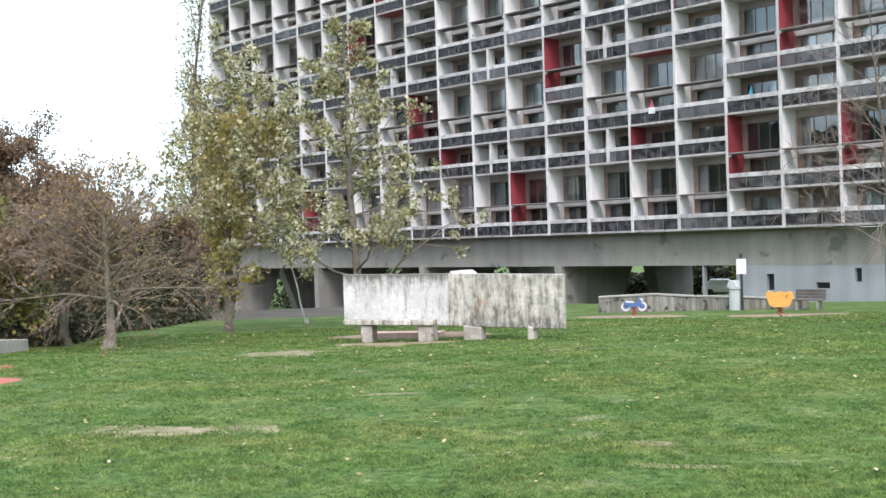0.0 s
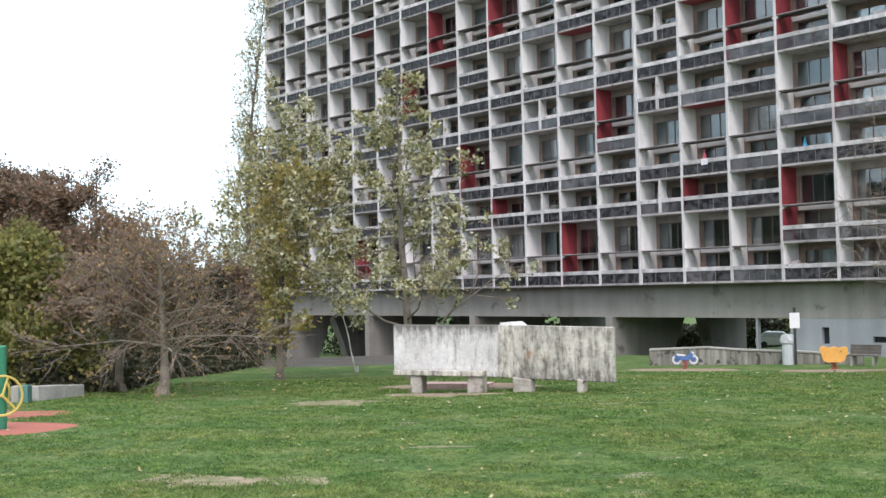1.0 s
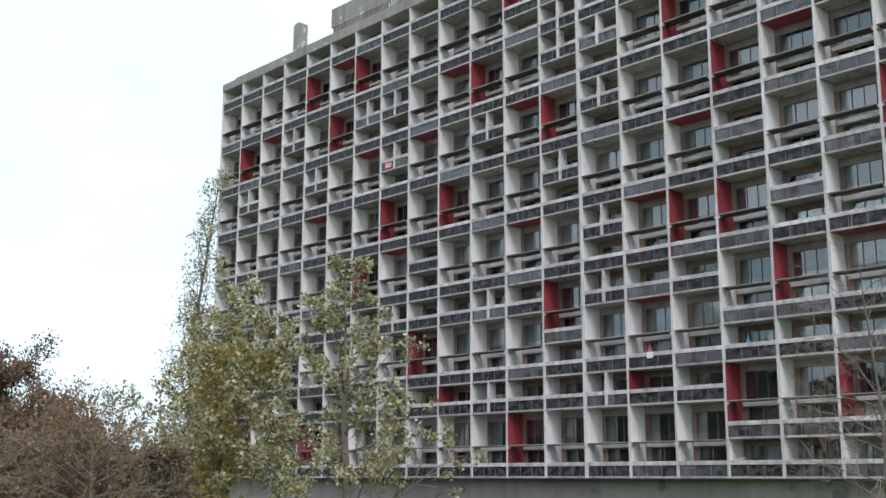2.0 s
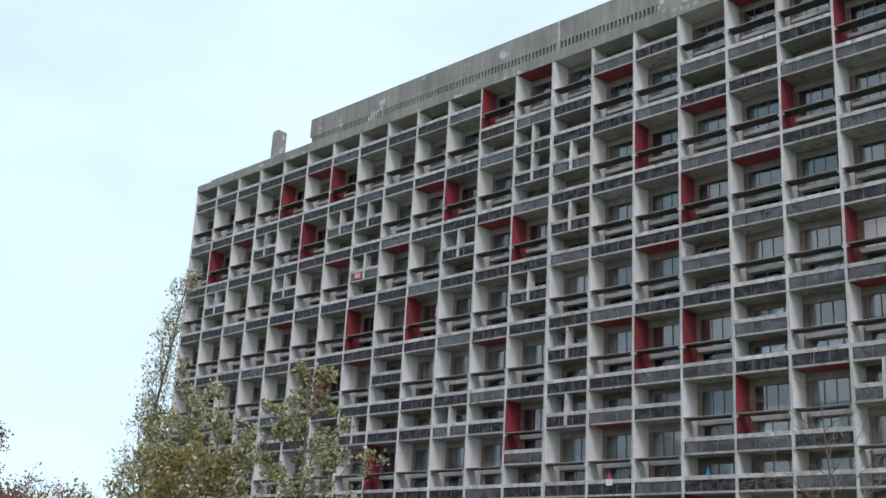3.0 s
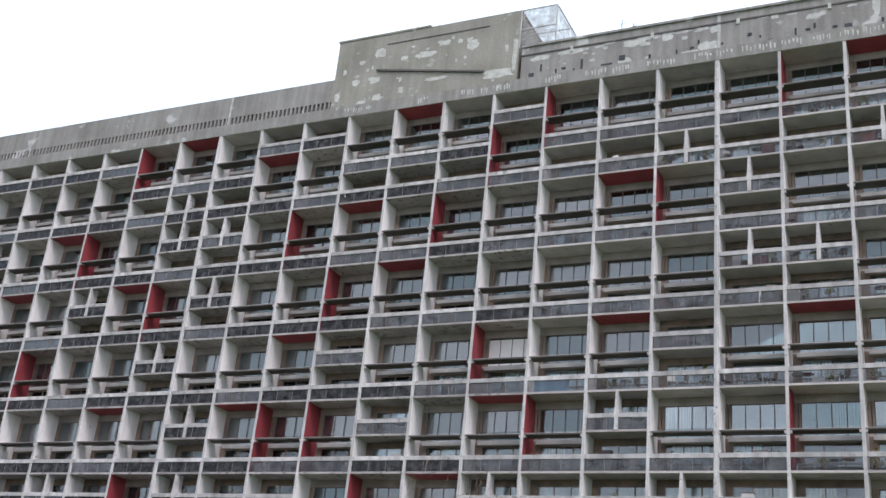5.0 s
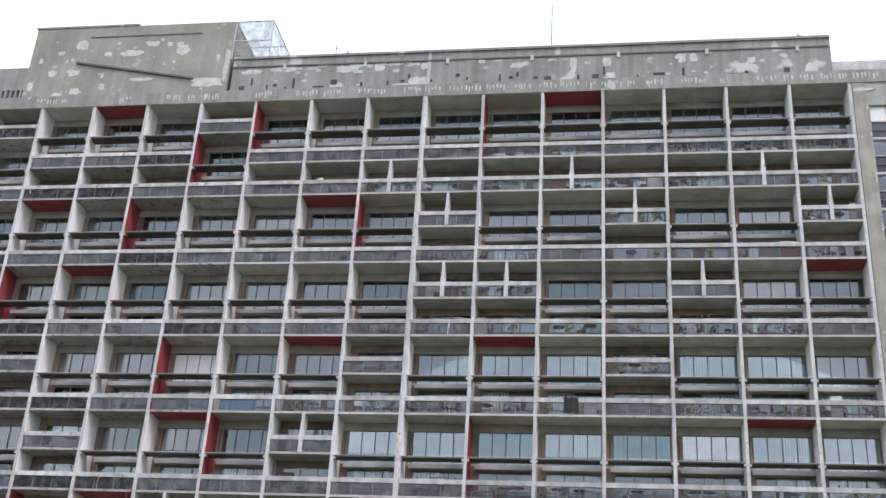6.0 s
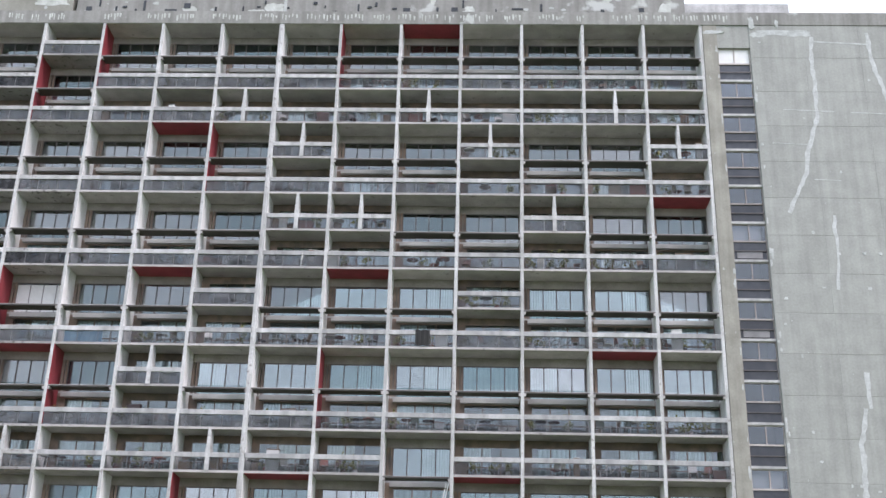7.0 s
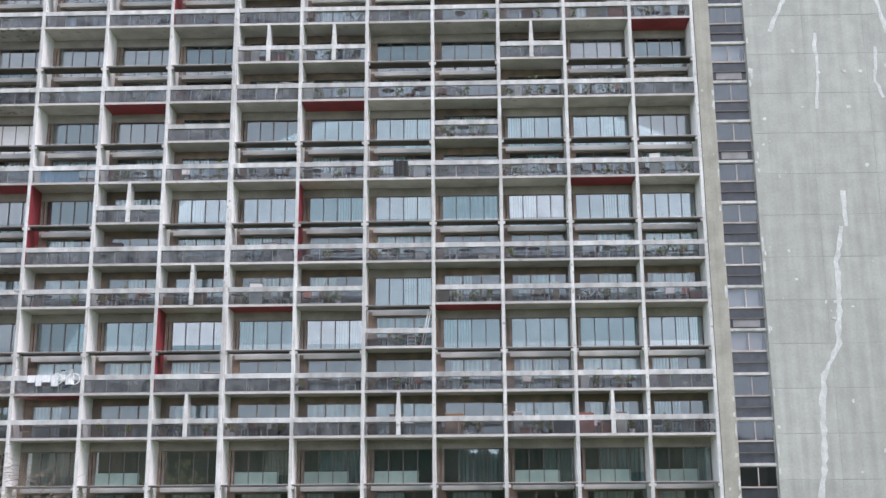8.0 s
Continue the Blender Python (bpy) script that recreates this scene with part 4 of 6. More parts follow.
def build_roof(house):
    bm = bmesh.new()
    box(bm, LEFT - 0.14, RIGHT, -0.04, 20, TOP, TOP + 0.85)
    box(bm, LEFT + 2.6, RIGHT, -0.04, 0.3, TOP + 0.85, TOP + 1.0)
    part("roof_beam", bm, M["beam"], house)
    y0 = 0.6
    ztop = TOP + 4.25
    bm = bmesh.new()
    box(bm, -43.9, -7 * W - 0.06, y0, 9, TOP + 0.85, ztop)
    part("roof_storey", bm, M["beam"], house)
    bm = bmesh.new()
    box(bm, -7 * W + 0.06, -1.1, y0, 9, TOP + 0.85, ztop)
    part("roof_storey", bm, M["beam"], house)
    bm = bmesh.new()
    box(bm, -7 * W - 0.10, -7 * W + 0.10, y0 - 0.03, y0 + 0.3, TOP + 0.85, ztop + 0.05)
    part("joint_cover", bm, M["repair"], house)
    bm = bmesh.new()
    box(bm, -43.9, -1.1, y0 - 0.12, y0 + 0.3, ztop - 0.12, ztop + 0.06)
    part("roof_edge", bm, M["beam"], house)
    bm = bmesh.new()
    box(bm, -43.9, -1.2, y0 - 0.07, y0, ztop - 0.86, ztop - 0.76)
    part("drip_rail", bm, M["frame"], house)
    clip_m = mesh_of("rail_bracket", bmesh_box(0, 0.22, y0 - 0.09, y0, ztop - 1.15, ztop - 0.70), M["lime"])
    for i in range(7):
        shared("rail_bracket", clip_m, house, (-40 + i * 6.1, 0, 0))
    rng = random.Random(21)
    for x, z, w, h in SLOTS_A + SLOTS_B + SLOTS_C:
        part("slot_window", bmesh_box(x - w / 2, x + w / 2, y0 - 0.06, y0 + 0.2, TOP + z - h / 2, TOP + z + h / 2), M["darkglass"], house)
    # lift block
    bm = bmesh.new()
    zb = TOP + 7.7
    box(bm, -60.4, -44.2, y0 - 0.02, 8.0, TOP + 0.85, zb)
    box(bm, -60.5, -52.0, y0 - 0.08, 8.05, zb + 0.003, zb + 0.16)
    block = part("lift_block", bm, M["patch"], house, "patched concrete lift block")
    bm = bmesh.new()
    t = 0.07
    for x in (-44.2, -41.3):
        box(bm, x, x + t, y0, y0 + t, ztop, zb)
        box(bm, x, x + t, 7.4, 7.4 + t, ztop, zb)
        box(bm, x, x + t, y0 + t, 7.4, zb - t, zb)
    for y in (y0, 3.9, 7.4):
        box(bm, -44.2 + t, -41.3, y, y + t, zb - t, zb)
    box(bm, -44.2 + t, -41.3, y0, y0 + t, ztop + 1.6, ztop + 1.6 + t)
    part("open_frame", bm, M["coping"], block)
    part("mesh_panel", bmesh_box(-44.1, -41.3, y0 + 0.03, y0 + 0.04, ztop + 0.06, zb - 0.08), M["mesh"], block, "pale wire mesh")
    part("mesh_panel", bmesh_box(-41.26, -41.25, y0 + 0.08, 7.4, ztop + 0.06, zb - 0.08), M["mesh"], block, "pale wire mesh")
    part("inner_housing", bmesh_box(-43.9, -41.6, 3.2, 6.5, ztop, ztop + 1.7), M["beam"], block, "grey housing behind the mesh", 0.02)
    bm = bmesh.new()
    v = [(-56.5, TOP + 4.45), (-46.9, TOP + 2.65), (-46.9, TOP + 2.50), (-56.5, TOP + 4.3)]
    prism(bm, v, "y", y0 - 0.16, y0 - 0.02)
    part("slanting_rail", bm, M["frame"], block)
    bm = bmesh.new()
    box(bm, -55.8, -46.8, y0 - 0.07, y0 - 0.02, zb - 1.0, zb - 0.92)
    part("drip_rail", bm, M["frame"], block)
    # left roof storey with louvres
    zl = TOP + 4.15
    bm = bmesh.new()
    box(bm, -104.5, -60.4, y0 + 0.3, 9, TOP + 0.85, zl)
    box(bm, -104.5, -60.4, y0, 9, TOP + 2.1, zl)
    part("roof_storey", bm, M["beam"], house)
    bm = bmesh.new()
    box(bm, -17 * W - 0.1, -17 * W + 0.1, y0 - 0.03, y0, TOP + 0.85, zl)
    part("joint_cover", bm, M["repair"], house)
    bm = bmesh.new()
    box(bm, 0, 0.16, y0 - 0.05, y0 + 0.32, TOP + 0.85, TOP + 2.1)
    lou = mesh_of("louvre", bm, M["beam"])
    for i in range(108):
        shared("louvre", lou, house, (-104 + i * 0.405, 0, 0))
    bm = bmesh.new()
    box(bm, -104.5, -60.4, y0 + 0.26, y0 + 0.3, TOP + 0.85, TOP + 2.1)
    part("louvre_back", bm, M["darkglass"], house)
    # mortar patches and drips
    for i, (u, v, w, h) in enumerate(BLOCK_PATCHES):
        for k in range(3 if w > 0.4 else 1):
            x, z = -60.4 + 16.2 * u + k * rng.uniform(-0.5, 0.5) * w, TOP + 0.95 + 6.7 * v + k * rng.uniform(-0.5, 0.5) * h
            f = (1, 0.7, 0.5)[k]
            part("mortar_patch", blob(min(x, -44.25 - 1.1 * w * f), z, w * f, h * f, rng, y0 - 0.026 - 0.0002 * (i + 20 * k), y0), M["lime"], block)
    for i in range(26):
        x, z, q = rng.uniform(-60, -44.8), TOP + rng.uniform(1.2, 6.8), rng.uniform(0.05, 0.16)
        part("mortar_patch", blob(x, z, q, q * rng.uniform(0.6, 1.6), rng, y0 - 0.0222 - 0.0001 * i, y0, 9), M["repair"], block)
    for i, (x, z, w, h) in enumerate(PARAPET_PATCHES):
        for k in range(3):
            f = (1, 0.6, 0.45)[k]
            part("mortar_patch", blob(x + k * rng.uniform(-0.6, 0.6) * w, TOP + z + k * rng.uniform(-0.5, 0.5) * h, w * f, h * f, rng, y0 - 0.004 - 0.0002 * (i + 30 * k), y0 + 0.1), M["lime"], house)
    for i in range(46):
        x, q = rng.choice([rng.uniform(-43.5, -1.5), rng.uniform(-43.5, -30)]), rng.uniform(0.06, 0.24)
        z = TOP + (rng.uniform(3.1, 3.36) if rng.random() < 0.5 else rng.uniform(1.1, 3.0))
        part("mortar_patch", blob(x, z, q * (2.2 if z > TOP + 3 else 1), q * 0.6, rng, y0 - 0.003 - 0.0001 * i, y0 + 0.1, 9), M["repair"], house)
    x, left = -60.0, 0
    while x < 3:
        if left == 0:
            x += rng.choice((0.3, 0.5, 1.2, 2.6, 4.0) if x < -44 else (0.3, 0.4, 0.6, 1.2, 1.8))
            left = rng.randrange(3, 10)
        left -= 1
        x += rng.uniform(0.15, 0.30)
        w, h = rng.uniform(0.07, 0.15), rng.uniform(0.2, 0.56)
        zt = TOP + 0.86 - rng.uniform(0.03, 0.22)
        bm = bmesh.new()
        prism(bm, [(x, zt), (x + w, zt - 0.03), (x + w * 0.85, zt - h), (x + w * 0.2, zt - h * 0.9)], "y", -0.05, -0.03)
        part("mortar_drip", bm, M["lime"], house)
    # low white hut and chimney
    bm = bmesh.new()
    box(bm, -1.1, 6.1, 0.75, 6, TOP + 0.85, TOP + 2.25)
    part("roof_hut", bm, M["coping"], house)
    bm = bmesh.new()
    prism(bm, [(-116.0, TOP + 0.85), (-114.6, TOP + 0.85), (-114.6, TOP + 6.6), (-114.9, TOP + 6.9), (-115.7, TOP + 6.9), (-116.0, TOP + 6.6)], "y", 3.8, 4.8)
    part("chimney", bm, M["beam"], house)
    for x, h, y in ((-20.4, 5.5, 3.0), (-36.4, 1.6, 1.5), (-35.5, 1.1, 1.5), (-3.0, 1.0, 1.4)):
        bm = bmesh.new()
        tube(bm, [(x, y, ztop), (x, y, ztop + h)], 0.035, 5)
        if h < 2:
            tube(bm, [(x - 0.3, y, ztop + h * 0.7), (x + 0.3, y, ztop + h * 0.8)], 0.02, 4)
        part("antenna", bm, M["frame"], house)


def build_base(house):
    """The deep concrete floor over the piers, the piers, and the closed end."""
    y0, zb = 1.2, -0.5
    x1 = -58.4
    bm = bmesh.new()
    box(bm, LEFT + 1.2, x1, y0, 19, zb, BOT)
    part("base_beam", bm, M["under"], house)
    bm = bmesh.new()
    box(bm, LEFT - 0.14, RIGHT, 0.45, 20, BOT - 0.10, BOT)
    part("base_edge", bm, M["under"], house)
    bm = bmesh.new()
    box(bm, x1, RIGHT - 0.2, y0, 19, zb, BOT - 0.12)
    part("base_wall", bm, M["under"], house)
    low = -6.0
    cuts = [(-56.0, -55.45, -2.2, -1.1), (-52.35, -51.4, -2.05, -1.65), (-49.65, -49.2, -1.6, -0.72)]
    lower = part("painted_wall", bmesh_box(x1, cuts[0][0], y0 + 0.02, 18, low, zb), M["bluegrey"], house)
    ends = [c[0] for c in cuts[1:]] + [RIGHT - 0.2]
    for (a, b, c, d), e in zip(cuts, ends):
        part("painted_wall", bmesh_box(a, b, y0 + 0.02, 18, low, c), M["bluegrey"], house)
        part("painted_wall", bmesh_box(a, b, y0 + 0.02, 18, d, zb), M["bluegrey"], house)
        part("painted_wall", bmesh_box(b, e, y0 + 0.02, 18, low, zb), M["bluegrey"], house)
    bm = bmesh.new()
    for a, b, c, d in cuts:
        box(bm, a - 0.02, b + 0.02, y0 + 0.3, y0 + 0.35, c - 0.02, d + 0.02)
    part("slot_glass", bm, M["darkglass"], lower)
    part("column", bmesh_box(-61.2, -61.04, y0 + 0.05, y0 + 0.4, low - 1, zb), M["bluegrey"], house)
    for x, f0, f1, r0, r1 in ((-122.2, 6.8, 4.3, 6.4, 9.6), (-107.1, 10.2, 6.5, 12.2, 15.0), (-91.0, 10.2, 6.5, 12.2, 15.0), (-74.6, 10.2, 6.5, 12.2, 15.0)):
        w = 0.35
        bm = bmesh.new()
        prism(bm, [(y0 - 0.3, zb), (y0 - 0.3, low - 1), (f1, low - 1), (f0, zb)], "x", x - w, x + w)
        part("front_pier", bm, M["under"], house)
        bm = bmesh.new()
        prism(bm, [(r0 + 0.5, zb), (r1, low - 1), (18.6, low - 1), (18.6, zb)], "x", x - 2.2 * w, x + w)
        part("rear_pier", bm, M["under"], house)


# openings of the roof storey, stretch by stretch: middle, height over the beam's foot, width, height
SLOTS_A = [(-43.0, 1.55, 0.4, 0.4), (-42.25, 2.1, 0.12, 0.6), (-42.2, 1.22, 0.28, 0.1), (-41.05, 1.35, 0.14, 0.85), (-40.45, 1.75, 0.3, 0.15), (-39.65, 1.4, 0.13, 0.35),
           (-39.05, 1.8, 0.16, 0.95), (-37.15, 1.45, 0.85, 0.2), (-36.0, 1.85, 0.45, 0.4), (-35.95, 1.15, 0.45, 0.18), (-33.95, 1.5, 0.16, 0.5), (-33.15, 1.28, 0.75, 0.15)]
SLOTS_B = [(-32.0, 1.6, 0.1, 0.36), (-30.45, 2.15, 0.12, 0.28), (-30.9, 1.76, 0.28, 0.1), (-30.8, 1.32, 0.4, 0.15), (-28.8, 1.7, 0.16, 0.12), (-27.75, 1.3, 0.36, 0.12), (-26.9, 2.1, 0.28, 0.2),
           (-26.2, 1.8, 0.1, 0.2), (-25.5, 1.35, 0.32, 0.2), (-23.85, 1.58, 0.13, 0.85), (-23.05, 1.76, 0.28, 0.14), (-22.6, 2.0, 0.16, 0.32), (-21.3, 1.65, 0.32, 0.12), (-20.45, 1.47, 0.48, 0.46)]
SLOTS_C = [(-18.3, 1.47, 0.16, 0.56), (-17.1, 1.54, 0.44, 0.42), (-16.5, 2.05, 0.12, 0.62), (-15.9, 1.3, 0.32, 0.18), (-14.2, 1.47, 0.09, 0.28), (-12.7, 1.65, 0.8, 0.12), (-13.15, 1.22, 0.4, 0.12),
           (-11.65, 1.25, 0.25, 0.24), (-11.05, 1.7, 0.15, 0.68), (-7.8, 1.3, 0.24, 0.24), (-6.8, 1.5, 0.24, 0.24), (-7.15, 1.1, 0.24, 0.1), (-4.1, 1.54, 0.36, 0.42)]
# repairs on the lift block (shares of its width and height, half sizes) and on the roof storey
BLOCK_PATCHES = [(0.246, 0.76, 0.5, 0.42), (0.15, 0.66, 0.3, 0.2), (0.39, 0.62, 0.3, 0.2), (0.51, 0.62, 0.9, 0.24), (0.605, 0.74, 0.5, 0.26), (0.69, 0.73, 0.22, 0.2), (0.76, 0.65, 0.5, 0.5),
                 (0.94, 0.52, 0.16, 0.3), (0.235, 0.375, 0.5, 0.3), (0.127, 0.38, 0.35, 0.3), (0.055, 0.56, 0.18, 0.25), (0.03, 0.21, 0.25, 0.4), (0.26, 0.13, 0.4, 0.3), (0.175, 0.08, 0.45, 0.24),
                 (0.39, 0.18, 0.26, 0.3), (0.58, 0.26, 1.0, 0.15), (0.905, 0.19, 1.25, 0.36), (0.985, 0.42, 0.2, 1.5)]
PARAPET_PATCHES = [(-29.75, 1.6, 0.7, 0.5), (-31.1, 1.3, 0.6, 0.28), (-29.3, 3.0, 0.36, 0.26), (-32.7, 3.0, 0.45, 0.28), (-25.2, 3.25, 0.25, 0.2), (-22.8, 2.75, 0.3, 0.22), (-18.65, 2.6, 0.2, 0.7),
                   (-16.3, 2.8, 0.32, 0.36), (-16.05, 1.6, 0.36, 0.3), (-17.0, 1.15, 0.4, 0.2), (-11.1, 2.9, 0.28, 0.4), (-10.3, 2.9, 0.28, 0.36), (-2.5, 1.55, 0.42, 0.65), (-6.4, 2.55, 0.3, 0.26),
                   (-4.2, 2.8, 0.25, 0.18), (-35.8, 1.4, 0.5, 0.42), (-35.0, 2.95, 0.9, 0.3), (-39.7, 3.1, 0.8, 0.2), (-42.2, 3.0, 0.7, 0.22), (-37.2, 1.2, 0.4, 0.16)]
REPAIRS = [
    (0.42, [(7.15, 45.3), (7.0, 43.2), (7.05, 41.38), (6.94, 39.12), (6.17, 36.71), (5.82, 34.94), (4.53, 32.15)]),
    (0.40, [(10.9, 45.6), (11.0, 43.4), (11.68, 40.67), (11.75, 39.04), (11.67, 36.22), (11.26, 34.86), (11.80, 31.94)]),
    (0.30, [(7.28, 32.00), (7.29, 29.34), (7.05, 26.96)]),
    (0.28, [(10.99, 31.02), (10.79, 28.76), (11.18, 27.63)]),
    (0.42, [(8.17, 21.70), (8.16, 19.47)]),
    (0.50, [(7.83, 19.48), (7.36, 17.34), (7.31, 14.70), (7.06, 12.42), (6.08, 10.54), (5.77, 8.53), (5.7, 6.2), (5.3, 3.4)]),
    (0.14, [(7.2, 44.9), (10.9, 44.7)]),
    (0.12, [(4.83, 39.65), (8.1, 39.5)]),
    (0.10, [(9.2, 39.45), (12.33, 39.32)]),
    (0.08, [(3.89, 37.15), (6.1, 37.05)]),
    (0.08, [(6.32, 34.53), (8.00, 34.46)]),
]

house = thing("apartment_building", (0, 0, 0), "long concrete slab block with deep loggias, red accents and open piers", "building")
FLOORS = build_facade(house)
build_end_wall(house)
build_roof(house)
build_base(house)


# ---- trees ----
def limb(bm, rng, start, way, length, r0, r1, rise=0.0, bend=0.18, segs=5, sides=6):
    """A tapered, crooked limb. Returns its points and directions."""
    p, d = Vector(start), Vector(way).normalized()
    pts, dirs = [p.copy()], [d.copy()]
    for i in range(segs):
        d = (d + Vector((rng.gauss(0, bend), rng.gauss(0, bend), rng.gauss(0, bend) + rise))).normalized()
        p = p + d * (length / segs)
        pts.append(p.copy())
        dirs.append(d.copy())
    tube(bm, pts, [r0 + (r1 - r0) * i / segs for i in range(segs + 1)], sides, cap=False)
    return pts, dirs


def grow(rng, height, spread_w, trunk_r, bare_to, limbs, forks, twigs, rise, lean=0.0, up=0.5, top_w=0.35, bend=0.16, shape=None):
    """Trunk, limbs and twigs of a tree at the origin; returns the three bmeshes and the twig points."""
    stem, wood, fine, tips = bmesh.new(), bmesh.new(), bmesh.new(), []
    pts, dirs = limb(stem, rng, (0, 0, -0.25), (lean, 0.02, 1), height * 0.92, trunk_r, trunk_r * 0.12, 0.12, 0.05, 9, 8)
    # root flare
    tube(stem, [(0, 0, -0.3), (0, 0, 0.02), (0, 0, 0.22)], [trunk_r * 1.7, trunk_r * 1.45, trunk_r * 1.02], 9, cap=False)
    for i in range(limbs):
        f = bare_to + (1 - bare_to) * (i + rng.random()) / limbs
        j = min(int(f * 9), 8)
        p = pts[j].lerp(pts[j + 1], f * 9 - j)
        a = i * 2.4 + rng.uniform(-0.5, 0.5)
        g = (f - bare_to) / (1 - bare_to)
        reach = spread_w * (shape(g) if shape else (1 - (1 - top_w) * g)) * rng.uniform(0.75, 1.15)
        w = Vector((math.cos(a), math.sin(a), up + 0.5 * g + rng.uniform(-0.15, 0.2)))
        r = trunk_r * (0.30 - 0.20 * g)
        lp, ld = limb(wood, rng, p, w, reach, r, r * 0.2, rise, bend, 5, 6)
        for k in range(max(2, round(forks * min(1.0, 0.15 + 0.85 * reach / spread_w)))):
            h = rng.uniform(0.25, 1.0)
            m = min(int(h * 5), 4)
            q = lp[m].lerp(lp[m + 1], h * 5 - m)
            side = ld[m].cross(Vector((rng.gauss(0, 1), rng.gauss(0, 1), rng.gauss(0, 1)))).normalized()
            w2 = ld[m] * rng.uniform(0.5, 1.0) + side * rng.uniform(0.4, 0.9)
            sp, sd = limb(fine, rng, q, w2, reach * rng.uniform(0.28, 0.5), r * 0.3, r * 0.1, rise, bend * 1.2, 4, 4)
            tips += sp[1:]
            for t in range(twigs):
                n = rng.randrange(1, 5)
                side = sd[n].cross(Vector((rng.gauss(0, 1), rng.gauss(0, 1), rng.gauss(0, 1)))).normalized()
                tp, _ = limb(fine, rng, sp[n], sd[n] + side * rng.uniform(0.3, 0.9), reach * rng.uniform(0.12, 0.26), r * 0.18, r * 0.08, rise, bend * 1.3, 3, 3)
                tips += tp[1:]
    return stem, wood, fine, tips


def leafage(name, rng, tips, count, jitter, size, material, parent, clump=1.0):
    gen = np.random.default_rng(rng.randrange(1 << 30))
    pts = np.array([tuple(t) for t in tips])
    pts = pts[gen.random(len(pts)) < clump]
    c = pts[gen.integers(0, len(pts), count)] + gen.normal(0, jitter, (count, 3))
    u = gen.normal(0, 1, (count, 3))
    u /= np.linalg.norm(u, axis=1)[:, None]
    v = np.cross(u, gen.normal(0, 1, (count, 3)))
    v /= np.linalg.norm(v, axis=1)[:, None] + 1e-9
    s = size * gen.uniform(0.6, 1.3, (count, 1))
    return quads(name, c, u * s, v * s * 0.8, material, parent)


def tree(name, x, y, label, seed, height, spread_w, trunk_r, bare_to, limbs, forks, twigs, leaves, jitter, size, leaf, bark="bark", rise=0.05, turn=0.0, sink=0.0, group="", clump=1.0, **more):
    rng = random.Random(seed)
    t = thing(name, (x, y, ground_z(x, y) - sink), label, "tree", group, turn)
    stem, wood, fine, tips = grow(rng, height, spread_w, trunk_r, bare_to, limbs, forks, twigs, rise, **more)
    part("trunk", stem, M[bark], t)
    tagged(part("limbwork", wood, M[bark], t), kind="stuff")
    tagged(part("branchwork", fine, M["twig"], t), kind="stuff")
    if leaves:
        leafage("crown", rng, tips, leaves, jitter, size, M[leaf], t, clump)
    return t


def bearing(yaw, d):
    return -13.9 - d * math.sin(radians(yaw)), -66.9 + d * math.cos(radians(yaw))


tree("leafy_tree", -42.2, -44.6, "young tree with silvery green wind-blown leaves behind the concrete bench", 11, 11.0, 4.6, 0.16, 0.14, 31, 9, 4,
     8600, 0.12, 0.070, "leaf_silver", rise=0.03, up=0.16, bend=0.17, turn=40, clump=0.13, shape=lambda g: 1.0 - 0.85 * g ** 0.6)
tree("poplar", -46.2, -47.0, "poplar with yellowing leaves from low down", 12, 7.0, 2.0, 0.15, 0.15, 30, 8, 4,
     4600, 0.13, 0.078, "leaf_yellow", rise=0.12, up=0.8, bend=0.13, clump=0.3, shape=lambda g: 0.22 + 0.95 * math.sin(2.3 * g) - 0.25 * g)
tree("leafy_tree", -46.32, -47.02, "silvery green leaning tree among the poplars", 21, 8.6, 3.5, 0.09, 0.36, 26, 8, 4,
     6800, 0.13, 0.072, "leaf_silver", rise=0.04, up=0.4, bend=0.16, clump=0.2, shape=lambda g: 1.0 - 0.5 * g, lean=0.2, turn=58)
tree("tall_poplar", -79.0, -29.6, "tall slender poplar with sparse pale leaves beside the building", 13, 27.5, 4.2, 0.24, 0.16, 46, 8, 4,
     4600, 0.25, 0.085, "leaf_silver", rise=0.24, up=1.5, bend=0.11, clump=0.35, shape=lambda g: 1.0 - 0.65 * g)
tree("russet_tree", -83.1, -25.2, "slim tree with russet leaves at the corner of the building", 23, 17.0, 3.0, 0.2, 0.2, 26, 7, 3,
     5000, 0.3, 0.11, "leaf_brown", rise=0.25, up=1.3, bend=0.12, clump=0.5, shape=lambda g: 1.0 - 0.5 * g)
tree("brown_tree", -42.3, -53.1, "small tree with drooping grey limbs and few brown leaves", 14, 4.9, 3.0, 0.14, 0.30, 34, 15, 9,
     3200, 0.10, 0.042, "leaf_brown", bark="bark_pale", rise=-0.015, up=0.30, bend=0.13, clump=0.35, shape=lambda g: 1.0 - 0.65 * g)
tree("brown_tree", -45.2, -53.0, "second small brown tree behind the first", 24, 5.2, 2.2, 0.13, 0.3, 16, 8, 4,
     6500, 0.2, 0.07, "leaf_rust", bark="bark", rise=0.0, up=0.4, bend=0.13, clump=0.5)
tree("birch_sapling", -48.9, -41.95, "thin white birch sapling leaning on the lawn", 15, 5.2, 1.3, 0.045, 0.38, 12, 5, 3,
     1500, 0.12, 0.062, "leaf_silver", bark="birch", rise=0.08, up=0.6, clump=0.5, lean=-0.26, turn=58)
tree("bare_tree", -26.76, -40.88, "bare autumn tree with fine drooping branches", 16, 8.6, 3.5, 0.085, 0.22, 30, 12, 8,
     0, 0.1, 0.05, "leaf_brown", bark="bark", rise=-0.03, up=0.35, bend=0.13, shape=lambda g: 1.0 - 0.6 * g)
